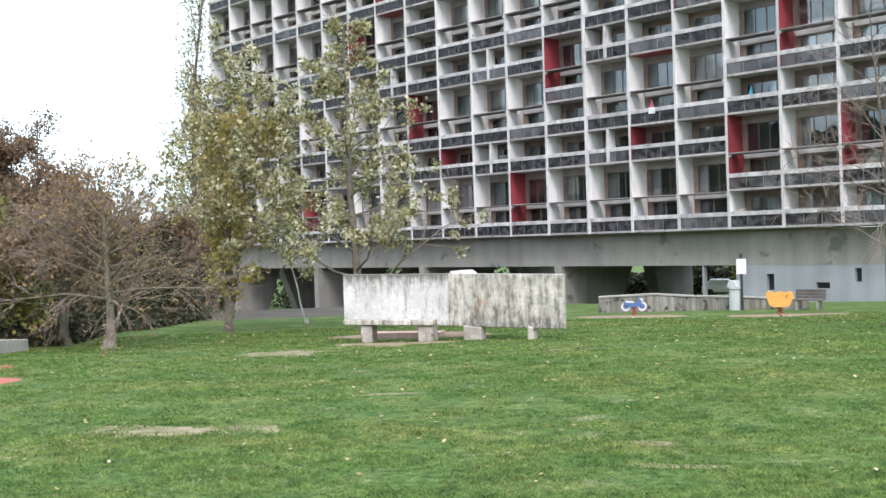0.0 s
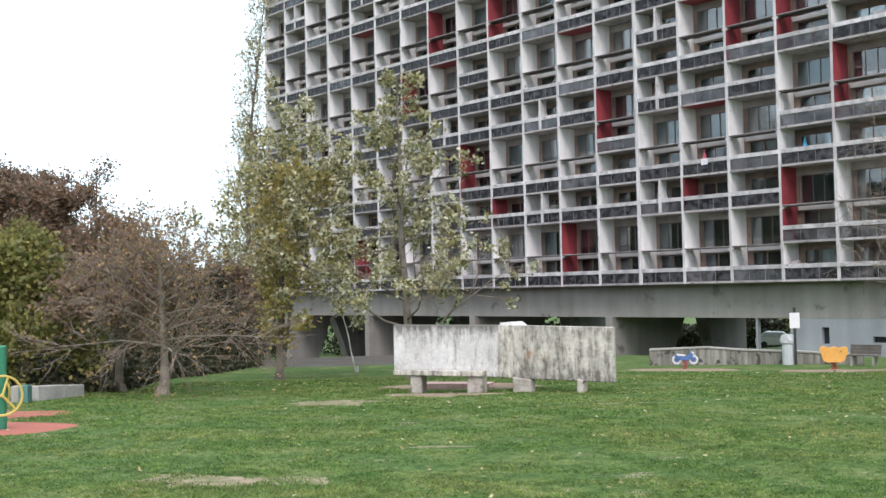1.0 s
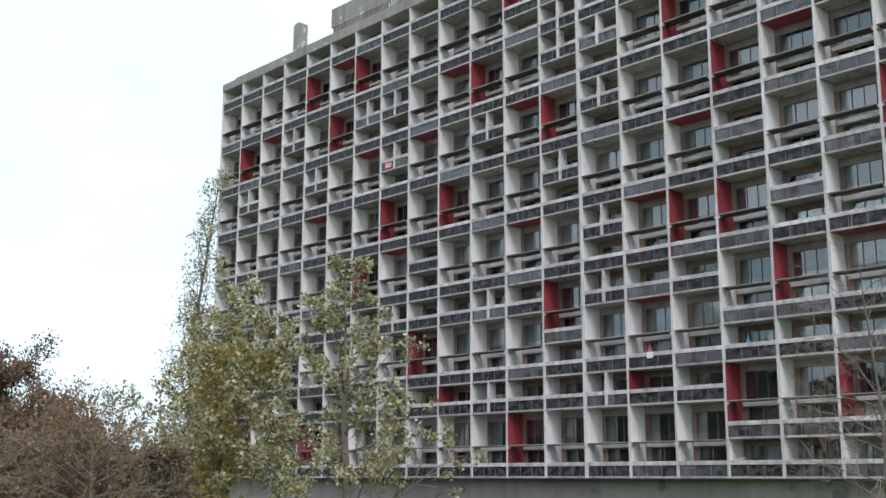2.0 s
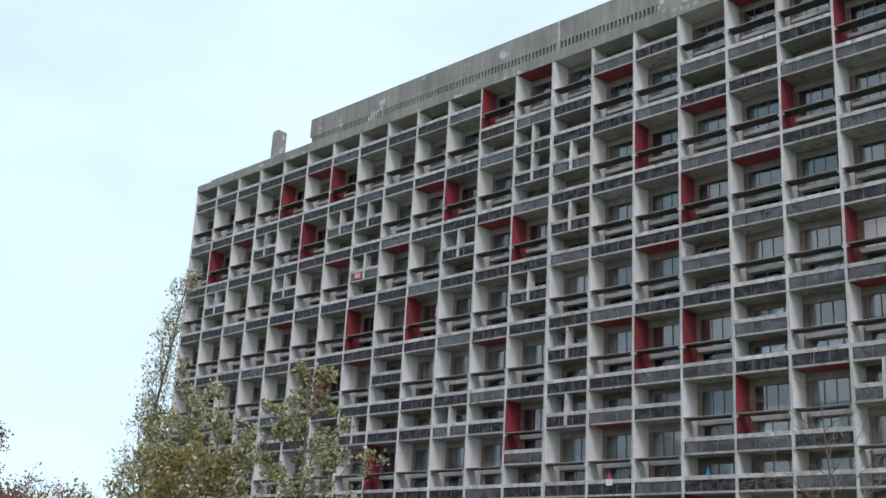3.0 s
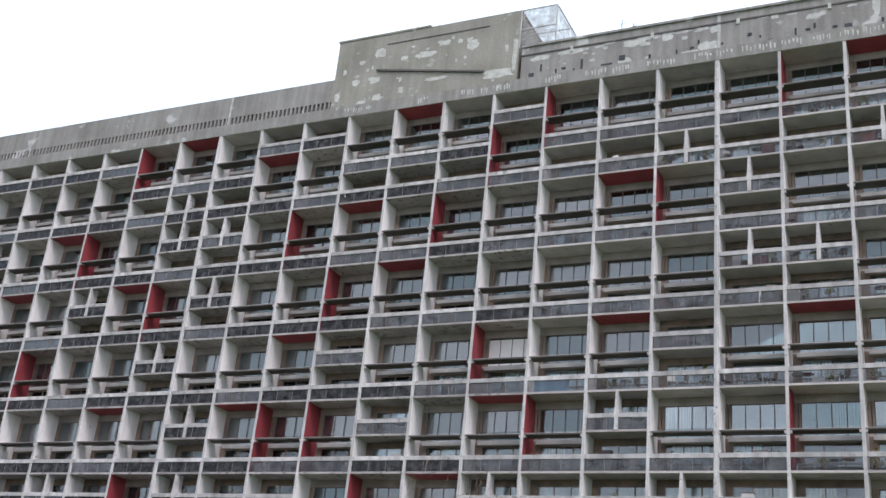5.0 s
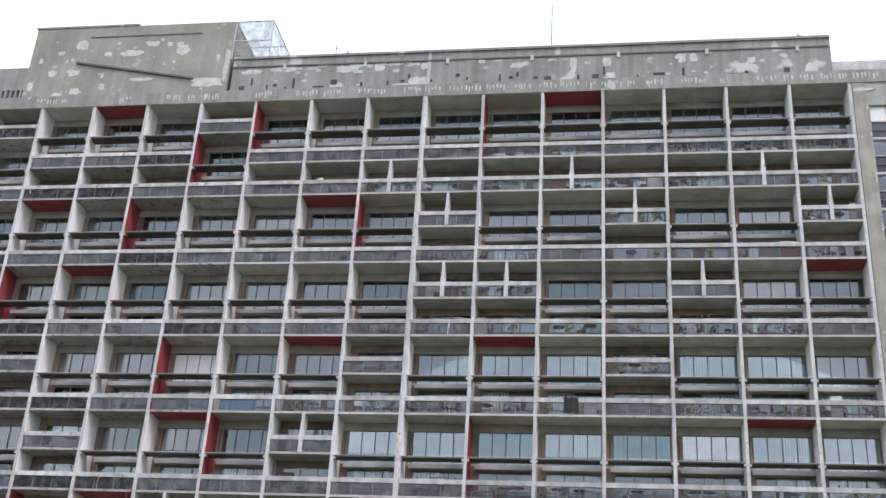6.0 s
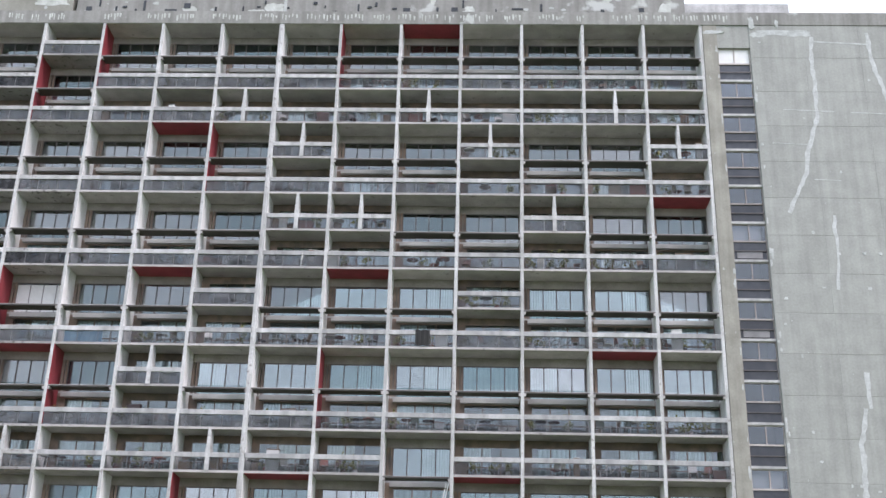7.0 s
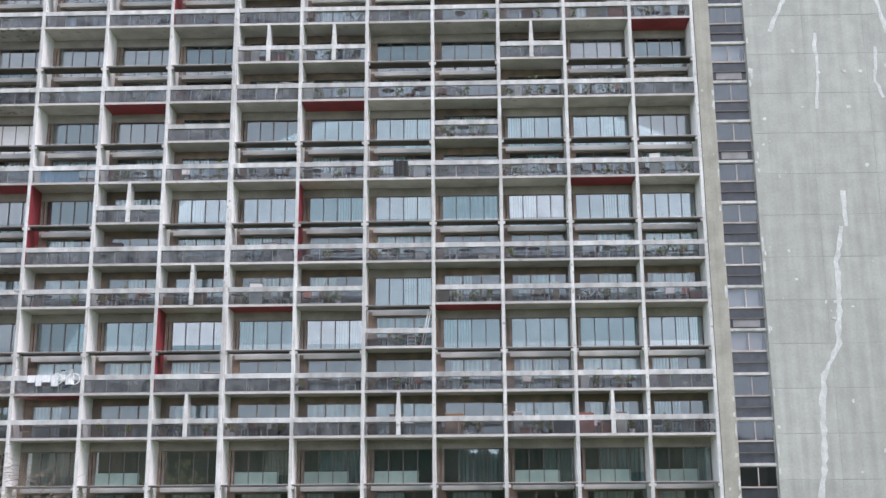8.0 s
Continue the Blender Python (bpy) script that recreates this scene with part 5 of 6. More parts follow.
tree("yellow_green_tree", -47.6, -54.9, "broad tree with yellow-green leaves beside the low wall", 17, 4.7, 2.3, 0.16, 0.14, 18, 8, 4,
     9000, 0.26, 0.09, "leaf_green", rise=0.02, up=0.4, top_w=0.4, clump=0.5)

# wood along the slope: rows of trees, near ones lower
WOOD = [
    (74.5, 50, 6.6, "leaf_rust"), (71.0, 48, 8.6, "leaf_rust"), (68.2, 52, 9.2, "leaf_rust"), (66.4, 55, 7.4, "leaf_rust"), (64.6, 54, 6.4, "leaf_rust"),
    (63.0, 58, 5.6, "leaf_dark"), (61.4, 62, 6.0, "leaf_dark"), (60.8, 64, 6.6, "leaf_rust"), (73.0, 64, 12.2, "leaf_rust"), (69.6, 68, 12.0, "leaf_rust"),
    (67.0, 72, 14.6, "leaf_rust"), (64.6, 74, 8.6, "leaf_rust"), (62.6, 78, 7.0, "leaf_dark"), (61.0, 88, 8.2, "leaf_dark"), (77.5, 56, 8.5, "leaf_dark"),
    (72.0, 57, 10.2, "leaf_rust"), (74.5, 60, 11.5, "leaf_rust"), (70.4, 59, 10.4, "leaf_rust"), (66.0, 63, 8.6, "leaf_rust"),
    (60.4, 94, 8.4, "leaf_dark"), (80.5, 52, 7.5, "leaf_rust"), (76.0, 42, 5.4, "leaf_green"),
]
for i, (yaw, d, high, leaf) in enumerate(WOOD):
    x, y = bearing(yaw, d)
    kind = {"leaf_rust": "russet autumn tree at the edge of the wood", "leaf_dark": "dark green tree in the wood below the lawn",
            "leaf_green": "green broadleaf tree at the wood's edge", "leaf_yellow": "small yellow-leaved tree at the wood's edge"}[leaf]
    tree("wood_tree", x, y, kind, 100 + i, high, high * (0.26 if high > 14 else 0.38), 0.2, 0.10, 20, 7, 3, 3600 if high > 14 else 21000, 0.22, 0.08, leaf, rise=0.05, up=0.55, top_w=0.3, sink=0.6, group="trees of the wood", clump=1.0)


def undergrowth():
    """Dark shrubs that close the wood near the ground."""
    gen = np.random.default_rng(5)
    n = 120000
    yaw, d = np.radians(gen.uniform(59.2, 84, n)), gen.uniform(33, 95, n)
    x, y = -13.9 - d * np.sin(yaw), -66.9 + d * np.cos(yaw)
    edge = 33.6 + np.clip((66.5 - np.degrees(yaw)) * 2.3, 0, 30) + 0.8 * np.sin(np.degrees(yaw) * 1.7)
    keep = d > edge
    x, y, low = x[keep], y[keep], np.clip((d - edge)[keep] / 9, 0.12, 1)
    top = (1.6 + 1.3 * np.sin(x * 0.5) * np.cos(y * 0.6) + gen.uniform(0, 1.4, len(x))) * low
    z = np.array([ground_z(a, b) for a, b in zip(x, y)]) + np.maximum(top, 0.15) * gen.uniform(0, 1, len(x))
    c = np.stack([x, y, z], 1)
    u = gen.normal(0, 1, c.shape)
    u /= np.linalg.norm(u, axis=1)[:, None]
    v = np.cross(u, gen.normal(0, 1, c.shape))
    v /= np.linalg.norm(v, axis=1)[:, None]
    s = gen.uniform(0.05, 0.11, (len(x), 1))
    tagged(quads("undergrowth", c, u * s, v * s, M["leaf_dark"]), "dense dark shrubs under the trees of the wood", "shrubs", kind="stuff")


def hedge(x0, x1, y0, n, high, material, label):
    gen = np.random.default_rng(6)
    x, y = gen.uniform(x0, x1, n), gen.uniform(y0, y0 + 5, n)
    z = np.array([ground_z(a, b) for a, b in zip(x, y)]) + gen.uniform(0, 1, n) * (high + 0.2 * high * np.sin(x * 0.4))
    c = np.stack([x, y, z], 1)
    u = gen.normal(0, 1, c.shape)
    u /= np.linalg.norm(u, axis=1)[:, None]
    v = np.cross(u, gen.normal(0, 1, c.shape))
    v /= np.linalg.norm(v, axis=1)[:, None]
    s = gen.uniform(0.12, 0.34, (n, 1))
    tagged(quads("hedge", c, u * s, v * s, material), label, "hedge", kind="stuff")


def far_wood():
    """A wooded rise all round, behind the camera and to the sides, out of the picture."""
    rng = random.Random(31)
    verts, faces, n = [], [], 420
    for i in range(n + 1):
        a = radians(95 + 165 * i / n)
        top = 33 + 2.5 * math.sin(i * 0.11) + 1.8 * math.sin(i * 0.37 + 1) + rng.uniform(-2.6, 2.6)
        for f, h in ((1.0, -8), (1.02, top * 0.6), (1.06, top), (1.25, top * 0.9)):
            r = 230 * f
            verts.append((-14 + r * math.sin(a), -67 + r * math.cos(a), h))
    for i in range(n):
        for k in range(3):
            faces.append((i * 4 + k, i * 4 + k + 1, (i + 1) * 4 + k + 1, (i + 1) * 4 + k))
    me = bpy.data.meshes.new("backdrop")
    me.from_pydata(verts, [], faces)
    me.materials.append(M["farwood"])
    tagged(new("backdrop", me), "dark wooded hillside behind the lawn", "hillside", kind="structure")


undergrowth()
hedge(-84, -55, 39, 9000, 5.0, M["leaf_green"], "green hedge behind the building seen between the piers")
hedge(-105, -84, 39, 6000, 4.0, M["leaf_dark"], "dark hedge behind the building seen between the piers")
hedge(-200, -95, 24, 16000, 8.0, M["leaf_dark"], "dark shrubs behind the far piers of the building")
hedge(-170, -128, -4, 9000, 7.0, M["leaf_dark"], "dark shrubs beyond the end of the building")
far_wood()


# ---- lawn cover ----
def grass():
    gen = np.random.default_rng(9)
    n = 300000
    yaw = np.radians(gen.uniform(22, 76, n))
    d = 6.5 + 31 * gen.random(n) ** 1.5
    x, y = -13.9 - d * np.sin(yaw), -66.9 + d * np.cos(yaw)
    clump = np.sin(x * 2.3 + 1.7 * np.sin(y * 1.9)) * np.sin(y * 2.7 + 1.3 * np.sin(x * 2.1)) + 0.5 * np.sin(x * 0.7) * np.sin(y * 0.9)
    pads = ((-35.2, -52.4, 0.9), (-25.4, -60.6, 0.5), (-34.6, -59.6, 1.2), (-35.4, -61.2, 1.7), (-38.6, -60.4, 1.4), (-39.0, -58.4, 0.7), (-37.2, -46.6, 1.7), (-35.4, -49.2, 0.6), (-37.7, -36.7, 1.2), (-32.9, -35.3, 1.2))
    keep = clump + gen.uniform(-0.9, 0.9, n) > -0.7
    for px, py, pr in pads:
        bare = 1.0 if pr > 1.0 or py > -50 else 0.85
        keep &= (np.hypot(x - px, y - py) > pr * gen.uniform(0.85, 1.15, n)) | (gen.random(n) > bare)
    x, y, d, clump = x[keep], y[keep], d[keep], clump[keep]
    z = np.array([ground_z(a, b) for a, b in zip(x, y)])
    m = len(x)
    h = (0.014 + 0.014 * gen.random(m) + 0.009 * np.clip(clump, -1, 1.2)) * (1 + d / 60)
    w = 0.0055 * (1 + d / 9)
    a = gen.uniform(0, np.pi, m)
    side = np.stack([np.cos(a), np.sin(a), 0 * a], 1) * w[:, None]
    lean = np.stack([gen.normal(0, 1.0, m), gen.normal(0, 1.0, m), np.ones(m)], 1) * h[:, None]
    base = np.stack([x, y, z - 0.004], 1)
    co = np.stack([base - side, base + side, base + lean], 1).reshape(-1, 3)
    me = bpy.data.meshes.new("grass")
    me.vertices.add(3 * m)
    me.vertices.foreach_set("co", co.astype(np.float32).ravel())
    me.loops.add(3 * m)
    me.loops.foreach_set("vertex_index", np.arange(3 * m, dtype=np.int32))
    me.polygons.add(m)
    me.polygons.foreach_set("loop_start", np.arange(0, 3 * m, 3, dtype=np.int32))
    me.update(calc_edges=True)
    me.materials.append(M["blade"])
    tagged(new("grass", me), "short uneven green grass of the lawn", "grass", kind="stuff")


def fallen_leaves():
    gen = np.random.default_rng(10)
    n = 640
    yaw = np.radians(gen.uniform(24, 74, n))
    d = 8 + 30 * gen.random(n) ** 0.8
    x, y = -13.9 - d * np.sin(yaw), -66.9 + d * np.cos(yaw)
    z = np.array([ground_z(a, b) for a, b in zip(x, y)]) + 0.03
    c = np.stack([x, y, z], 1)
    a = gen.uniform(0, 6.28, n)
    u = np.stack([np.cos(a), np.sin(a), gen.normal(0, 0.25, n)], 1)
    v = np.stack([-np.sin(a), np.cos(a), gen.normal(0, 0.25, n)], 1)
    s = gen.uniform(0.014, 0.030, (n, 1)) * (0.6 + d[:, None] / 22)
    tagged(quads("fallen_leaf_litter", c, u * s, v * s * 0.75, M["fallen"]), "scattered pale yellow fallen leaves on the lawn", "leaves", kind="stuff")


grass()
fallen_leaves()


# ---- playground and garden things ----
def concrete_bench():
    """A folded screen of two concrete slabs on feet, with a seat slab before the first."""
    a, b, c = Vector((-37.2, -49.15)), Vector((-34.92, -47.6)), Vector((-32.05, -46.5))
    t = thing("concrete_screen_bench", (a.x, a.y, ground_z(a.x, a.y)), "weathered stained concrete screen of two slabs on feet with a bench", "bench")
    def slab(name, p, q, z0a, z1a, z0b, z1b, off, thick, material, bevel=0.015):
        d = (q - p).normalized()
        n = Vector((-d.y, d.x))
        bm = bmesh.new()
        vs = []
        for pt, lo, hi in ((p, z0a, z1a), (q, z0b, z1b)):
            for s in (off, off + thick):
                for z in (lo, hi):
                    vs.append(bm.verts.new((pt.x + n.x * s - a.x, pt.y + n.y * s - a.y, z - ground_z(a.x, a.y))))
        for f in ((0, 1, 3, 2), (4, 6, 7, 5), (0, 4, 5, 1), (2, 3, 7, 6), (0, 2, 6, 4), (1, 5, 7, 3)):
            bm.faces.new([vs[i] for i in f])
        return part(name, bm, material, t, bevel=bevel)
    slab("screen_slab", a, b, -0.15, 1.09, -0.26, 1.05, 0.0, 0.14, M["lit_slab"])
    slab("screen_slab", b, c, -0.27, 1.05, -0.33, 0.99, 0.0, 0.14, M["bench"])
    d = (b - a).normalized()
    slab("seat_slab", a + d * 0.12, b - d * 0.3, -0.17, -0.05, -0.22, -0.08, -0.46, 0.46, M["bench"])
    for f, w in ((0.20, 0.30), (0.74, 0.40)):
        p = a.lerp(b, f)
        slab("foot", p, p + d * w, -0.85, -0.17, -0.85, -0.18, -0.4, 0.5, M["footstone"], 0.03)
    e = (c - b).normalized()
    for f, w in ((0.13, 0.5), (0.69, 0.17)):
        p = b.lerp(c, f)
        slab("foot", p, p + e * w, -0.9, -0.24, -0.9, -0.3, -0.05, 0.3, M["footstone"], 0.03)


    p = b.lerp(c, 0.10)
    bm = bmesh.new()
    prism(bm, [(-0.36, 0.36), (-0.06, 0.37), (0.30, 0.10), (0.30, 0.05), (-0.06, 0.30), (-0.36, 0.30)], "x", -0.05, 0.05)
    for v in bm.verts:
        along, up, across = v.co.y, v.co.z, v.co.x * 7
        v.co = (p.x - a.x + e.x * along - e.y * (across + 0.6), p.y - a.y + e.y * along + e.x * (across + 0.6), 0.74 + up - ground_z(a.x, a.y))
    part("tilted_board", bm, M["white"], t, "white tilted board behind the screen")
    bm = bmesh.new()
    q = a.lerp(b, 0.22)
    box(bm, q.x - a.x - 1.0, q.x - a.x + 1.0, q.y - a.y + 1.3, q.y - a.y + 1.95, -0.1, 0.12)
    bmesh.ops.rotate(bm, verts=bm.verts[:], cent=(q.x - a.x, q.y - a.y + 1.1, 0), matrix=Matrix.Rotation(radians(34), 3, "Z"))
    part("rear_seat", bm, M["pinkseat"], t, "pinkish red seat behind the screen")


def spring(bm, h, r):
    pts = [(r * math.cos(i * 0.7), r * math.sin(i * 0.7), h * i / 36) for i in range(37)]
    tube(bm, pts, 0.022, 5)


def rider(kind, x, y, turn, label, size=1.0):
    z = ground_z(x, y)
    t = thing("spring_rider", (x, y, z), label, "spring rider", "spring riders", turn)
    t.scale = (size, size, size)
    bm = bmesh.new()
    spring(bm, 0.36, 0.09)
    part("spring", bm, M["toy_red"], t, "red coil spring")
    bm = bmesh.new()
    box(bm, -0.16, 0.16, -0.12, 0.12, -0.02, 0.04)
    part("foot_plate", bm, M["toy_red"], t)
    if kind == "cycle":
        bm = bmesh.new()
        prism(bm, [(-0.34, 0.46), (-0.12, 0.40), (0.14, 0.40), (0.30, 0.48), (0.36, 0.64), (0.27, 0.76), (0.16, 0.62), (0.04, 0.55), (-0.20, 0.56), (-0.42, 0.64), (-0.44, 0.56)], "y", -0.1, 0.1)
        part("body", bm, M["toy_blue"], t, bevel=0.015)
        for cx in (-0.34, 0.36):
            bm = bmesh.new()
            ring(bm, (cx, 0, 0.42), (0, 1, 0), 0.16, 0.045, 20, 6)
            wheel = part("wheel", bm, M["toy_white"], t, "white wheel ring")
            bm = bmesh.new()
            prism(bm, [(cx + 0.085 * math.cos(i * math.tau / 14), 0.42 + 0.085 * math.sin(i * math.tau / 14)) for i in range(14)], "y", -0.05, 0.05)
            part("disc", bm, M["toy_blue"], wheel, "blue wheel disc")
        bm = bmesh.new()
        tube(bm, [(0.28, 0, 0.6), (0.24, 0, 0.80)], 0.03, 6)
        tube(bm, [(0.22, -0.2, 0.84), (0.22, 0.2, 0.84)], 0.025, 6)
        part("handlebar", bm, M["toy_blue"], t)
        bm = bmesh.new()
        prism(bm, [(0.22, 0.66), (0.36, 0.62), (0.40, 0.72), (0.28, 0.78)], "y", -0.09, 0.09)
        part("fairing", bm, M["toy_white"], t)
        bm = bmesh.new()
        prism(bm, [(-0.30, 0.60), (0.02, 0.58), (0.02, 0.63), (-0.34, 0.68)], "y", -0.13, 0.13)
        part("seat", bm, M["toy_white"], t)
    else:
        for s in (-0.22, 0.16):
            bm = bmesh.new()
            prism(bm, [(-0.42, 0.62), (-0.34, 0.34), (-0.22, 0.27), (0.24, 0.27), (0.36, 0.34), (0.40, 0.50), (0.47, 0.55), (0.45, 0.74), (0.36, 0.80), (0.18, 0.74), (0.02, 0.80), (-0.16, 0.74), (-0.34, 0.82), (-0.46, 0.74)], "y", s, s + 0.06)
            part("side_panel", bm, M["toy_orange"], t, bevel=0.008)
        bm = bmesh.new()
        box(bm, -0.26, 0.2, -0.17, 0.17, 0.44, 0.49)
        part("seat", bm, M["toy_orange"], t)
        bm = bmesh.new()
        tube(bm, [(0.24, -0.3, 0.66), (0.24, 0.3, 0.66)], 0.022, 6)
        part("handle", bm, M["steel"], t)


def park_bench(x, y, turn):
    t = thing("park_bench", (x, y, ground_z(x, y)), "grey wooden park bench with a plank back", "bench", turn=turn)
    t.scale = (0.78, 0.78, 0.76)
    for s in (-0.5, 0.42):
        bm = bmesh.new()
        prism(bm, [(-0.22, -0.1), (-0.14, -0.1), (-0.10, 0.38), (0.22, 0.38), (0.24, -0.1), (0.31, -0.1), (0.31, 0.44), (0.40, 0.86), (0.34, 0.87), (0.24, 0.45), (-0.22, 0.43)], "x", s, s + 0.08)
        part("leg", bm, M["stone"], t)
    for i in range(4):
        bm = bmesh.new()
        box(bm, -0.66, 0.66, -0.24 + i * 0.135, -0.13 + i * 0.135, 0.44, 0.48)
        part("slat", bm, M["slat"], t)
    for i in range(3):
        bm = bmesh.new()
        z, yy = 0.50 + i * 0.14, 0.255 + i * 0.03
        box(bm, -0.66, 0.66, yy, yy + 0.035, z, z + 0.134)
        part("slat", bm, M["slat"], t)


def litter_bin(x, y):
    t = thing("litter_bin", (x, y, ground_z(x, y)), "pale grey litter bin beside the sign post", "bin")
    bm = bmesh.new()
    prism(bm, [(0.20 * math.cos(i * math.tau / 12), 0.20 * math.sin(i * math.tau / 12)) for i in range(12)], "z", 0.0, 0.75)
    part("drum", bm, M["sheet"], t, bevel=0.01)
    bm = bmesh.new()
    prism(bm, [(0.24 * math.cos(i * math.tau / 12), 0.24 * math.sin(i * math.tau / 12)) for i in range(12)], "z", 0.75, 0.84)
    part("rim", bm, M["sheet"], t, bevel=0.01)
    bm = bmesh.new()
    prism(bm, [(-0.22, 0.84), (0.22, 0.84), (0.1, 1.06), (-0.1, 1.06)], "y", -0.2, 0.2)
    part("hood", bm, M["sheet"], t, bevel=0.01)


def sign(x, y, turn):
    t = thing("sign_post", (x, y, ground_z(x, y)), "white blank notice on a dark steel post", "sign", turn=turn)
    bm = bmesh.new()
    tube(bm, [(0, 0, -0.2), (0, 0, 1.95)], 0.05, 8)
    part("post", bm, M["steel"], t)
    bm = bmesh.new()
    box(bm, -0.17, 0.17, -0.075, -0.052, 1.28, 1.82)
    part("notice", bm, M["white"], t, bevel=0.004)
    bm = bmesh.new()
    box(bm, -0.05, 0.05, -0.05, 0.05, 1.9, 2.0)
    part("cap", bm, M["steel"], t)


def wall_run(name, pts, low, highs, thick, material, label, piece="wall_block", cap=False):
    """A wall along points, a block between each two, with tops at the given heights."""
    p0 = pts[0]
    t = thing(name, (p0[0], p0[1], ground_z(*p0)), label, "wall")
    for i, (p, q) in enumerate(zip(pts, pts[1:])):
        d = (Vector(q) - Vector(p)).normalized()
        n = Vector((-d.y, d.x)) * thick
        bm = bmesh.new()
        vs = []
        for pt, hi in ((p, highs[i]), (q, highs[i + 1])):
            for s in (0, 1):
                for z in (ground_z(*pt) - low, hi):
                    vs.append(bm.verts.new((pt[0] + n.x * s - p0[0], pt[1] + n.y * s - p0[1], z - ground_z(*p0))))
        for f in ((0, 1, 3, 2), (4, 6, 7, 5), (0, 4, 5, 1), (2, 3, 7, 6), (0, 2, 6, 4), (1, 5, 7, 3)):
            bm.faces.new([vs[k] for k in f])
        part(piece, bm, material, t, bevel=0.02)
        if cap:
            bm = bmesh.new()
            vs = []
            for pt, hi in ((p, highs[i]), (q, highs[i + 1])):
                for s in (-0.12, 1.12):
                    for z in (hi + 0.003, hi + 0.075):
                        vs.append(bm.verts.new((pt[0] + n.x * s - p0[0], pt[1] + n.y * s - p0[1], z - ground_z(*p0))))
            for f in ((0, 1, 3, 2), (4, 6, 7, 5), (0, 4, 5, 1), (2, 3, 7, 6), (0, 2, 6, 4), (1, 5, 7, 3)):
                bm.faces.new([vs[k] for k in f])
            part("coping", bm, M["capstone"], t, bevel=0.012)
    return t


def steering_post(x, y, turn):
    t = thing("play_post", (x, y, ground_z(x, y)), "green play post with two pale yellow steering wheels", "play equipment", turn=turn)
    bm = bmesh.new()
    tube(bm, [(0, 0, -0.2), (0, 0, 1.46)], 0.075, 14)
    post = part("post", bm, M["toy_green"], t, bevel=0.0)
    bm = bmesh.new()
    tube(bm, [(0, 0, 1.46), (0, 0, 1.50), (0, 0, 1.53)], [0.08, 0.08, 0.05], 14)
    part("cap", bm, M["toy_green"], post)
    for c, nrm in (((0.20, -0.16, 0.64), (0.9, -0.35, 0.05)), ((-0.22, -0.10, 0.68), (0.55, -0.8, 0.0))):
        bm = bmesh.new()
        ring(bm, c, nrm, 0.35, 0.024, 28, 6)
        w = part("wheel", bm, M["toy_yellow"], t, "pale yellow steering wheel")
        v = Vector(nrm).normalized()
        a1 = v.cross(Vector((0, 0, 1))).normalized()
        a2 = v.cross(a1)
        for a in (0.2, 2.3, 4.4):
            bm = bmesh.new()
            tube(bm, [Vector(c), Vector(c) + 0.35 * (math.cos(a) * a1 + math.sin(a) * a2)], 0.022, 6)
            part("spoke", bm, M["toy_yellow"], w)
        bm = bmesh.new()
        tube(bm, [Vector(c), (0, 0, c[2])], 0.035, 8)
        part("axle", bm, M["toy_yellow"], w)


def bin_box(x, y, turn):
    t = thing("waste_container", (x, y, ground_z(x, y)), "small teal and grey container beside the low wall", "container", turn=turn)
    bm = bmesh.new()
    box(bm, -0.02, 0.20, -0.2, 0.2, 0.0, 0.42)
    part("door", bm, M["teal"], t, "teal front", bevel=0.01)
    bm = bmesh.new()
    box(bm, -0.21, -0.022, -0.2, 0.2, 0.0, 0.41)
    part("body", bm, M["capstone"], t, bevel=0.01)


def car(x, y, turn):
    t = thing("parked_car", (x, y, ground_z(x, y)), "white car parked behind the piers", "car", turn=turn)
    t.scale = (1.05, 1.05, 1.22)
    bm = bmesh.new()
    prism(bm, [(-2.1, 0.3), (2.1, 0.3), (2.15, 0.62), (1.95, 0.82), (1.05, 0.92), (0.45, 1.40), (-1.25, 1.44), (-1.9, 0.98), (-2.15, 0.85)], "y", -0.85, 0.85)
    part("body", bm, M["carbody"], t, bevel=0.05)
    # side windows in opaque pale sheet, painting the sky they reflect
    for s in (-0.87, 0.855):
        bm = bmesh.new()
        prism(bm, [(0.85, 0.95), (0.38, 1.33), (-1.1, 1.36), (-1.6, 0.98)], "y", s, s + 0.015)
        part("side_window", bm, M["sheet"], t)
    for cx in (-1.3, 1.3):
        for s in (-0.88, 0.68):
            bm = bmesh.new()
            prism(bm, [(cx + 0.32 * math.cos(i * math.tau / 16), 0.32 + 0.32 * math.sin(i * math.tau / 16)) for i in range(16)], "y", s, s + 0.2)
            part("wheel", bm, M["tyre"], t)
    for s in (-0.75, 0.45):
        bm = bmesh.new()
        box(bm, 2.05, 2.16, s, s + 0.3, 0.62, 0.76)
        part("headlight", bm, M["toy_white"], t)


concrete_bench()
rider("cycle", -37.94, -36.34, 38, "blue and white motorcycle spring rider on a red spring", 0.78)
rider("tub", -33.43, -34.68, 30, "orange animal-shaped spring rider on a red spring", 0.92)
park_bench(-34.1, -31.75, 10)
litter_bin(-36.78, -32.07)
sign(-36.52, -32.01, 33)
wall_run("low_wall", [(-41.0, -34.5), (-39.4, -33.3), (-38.2, -32.4), (-37.0, -31.6), (-35.8, -31.2), (-34.6, -31.0)], 0.5, [-0.44, -0.37, -0.48, -0.53, -0.58, -0.60], 0.25, M["wallstone"], "low stained concrete wall with a pale coping behind the spring riders", cap=True)
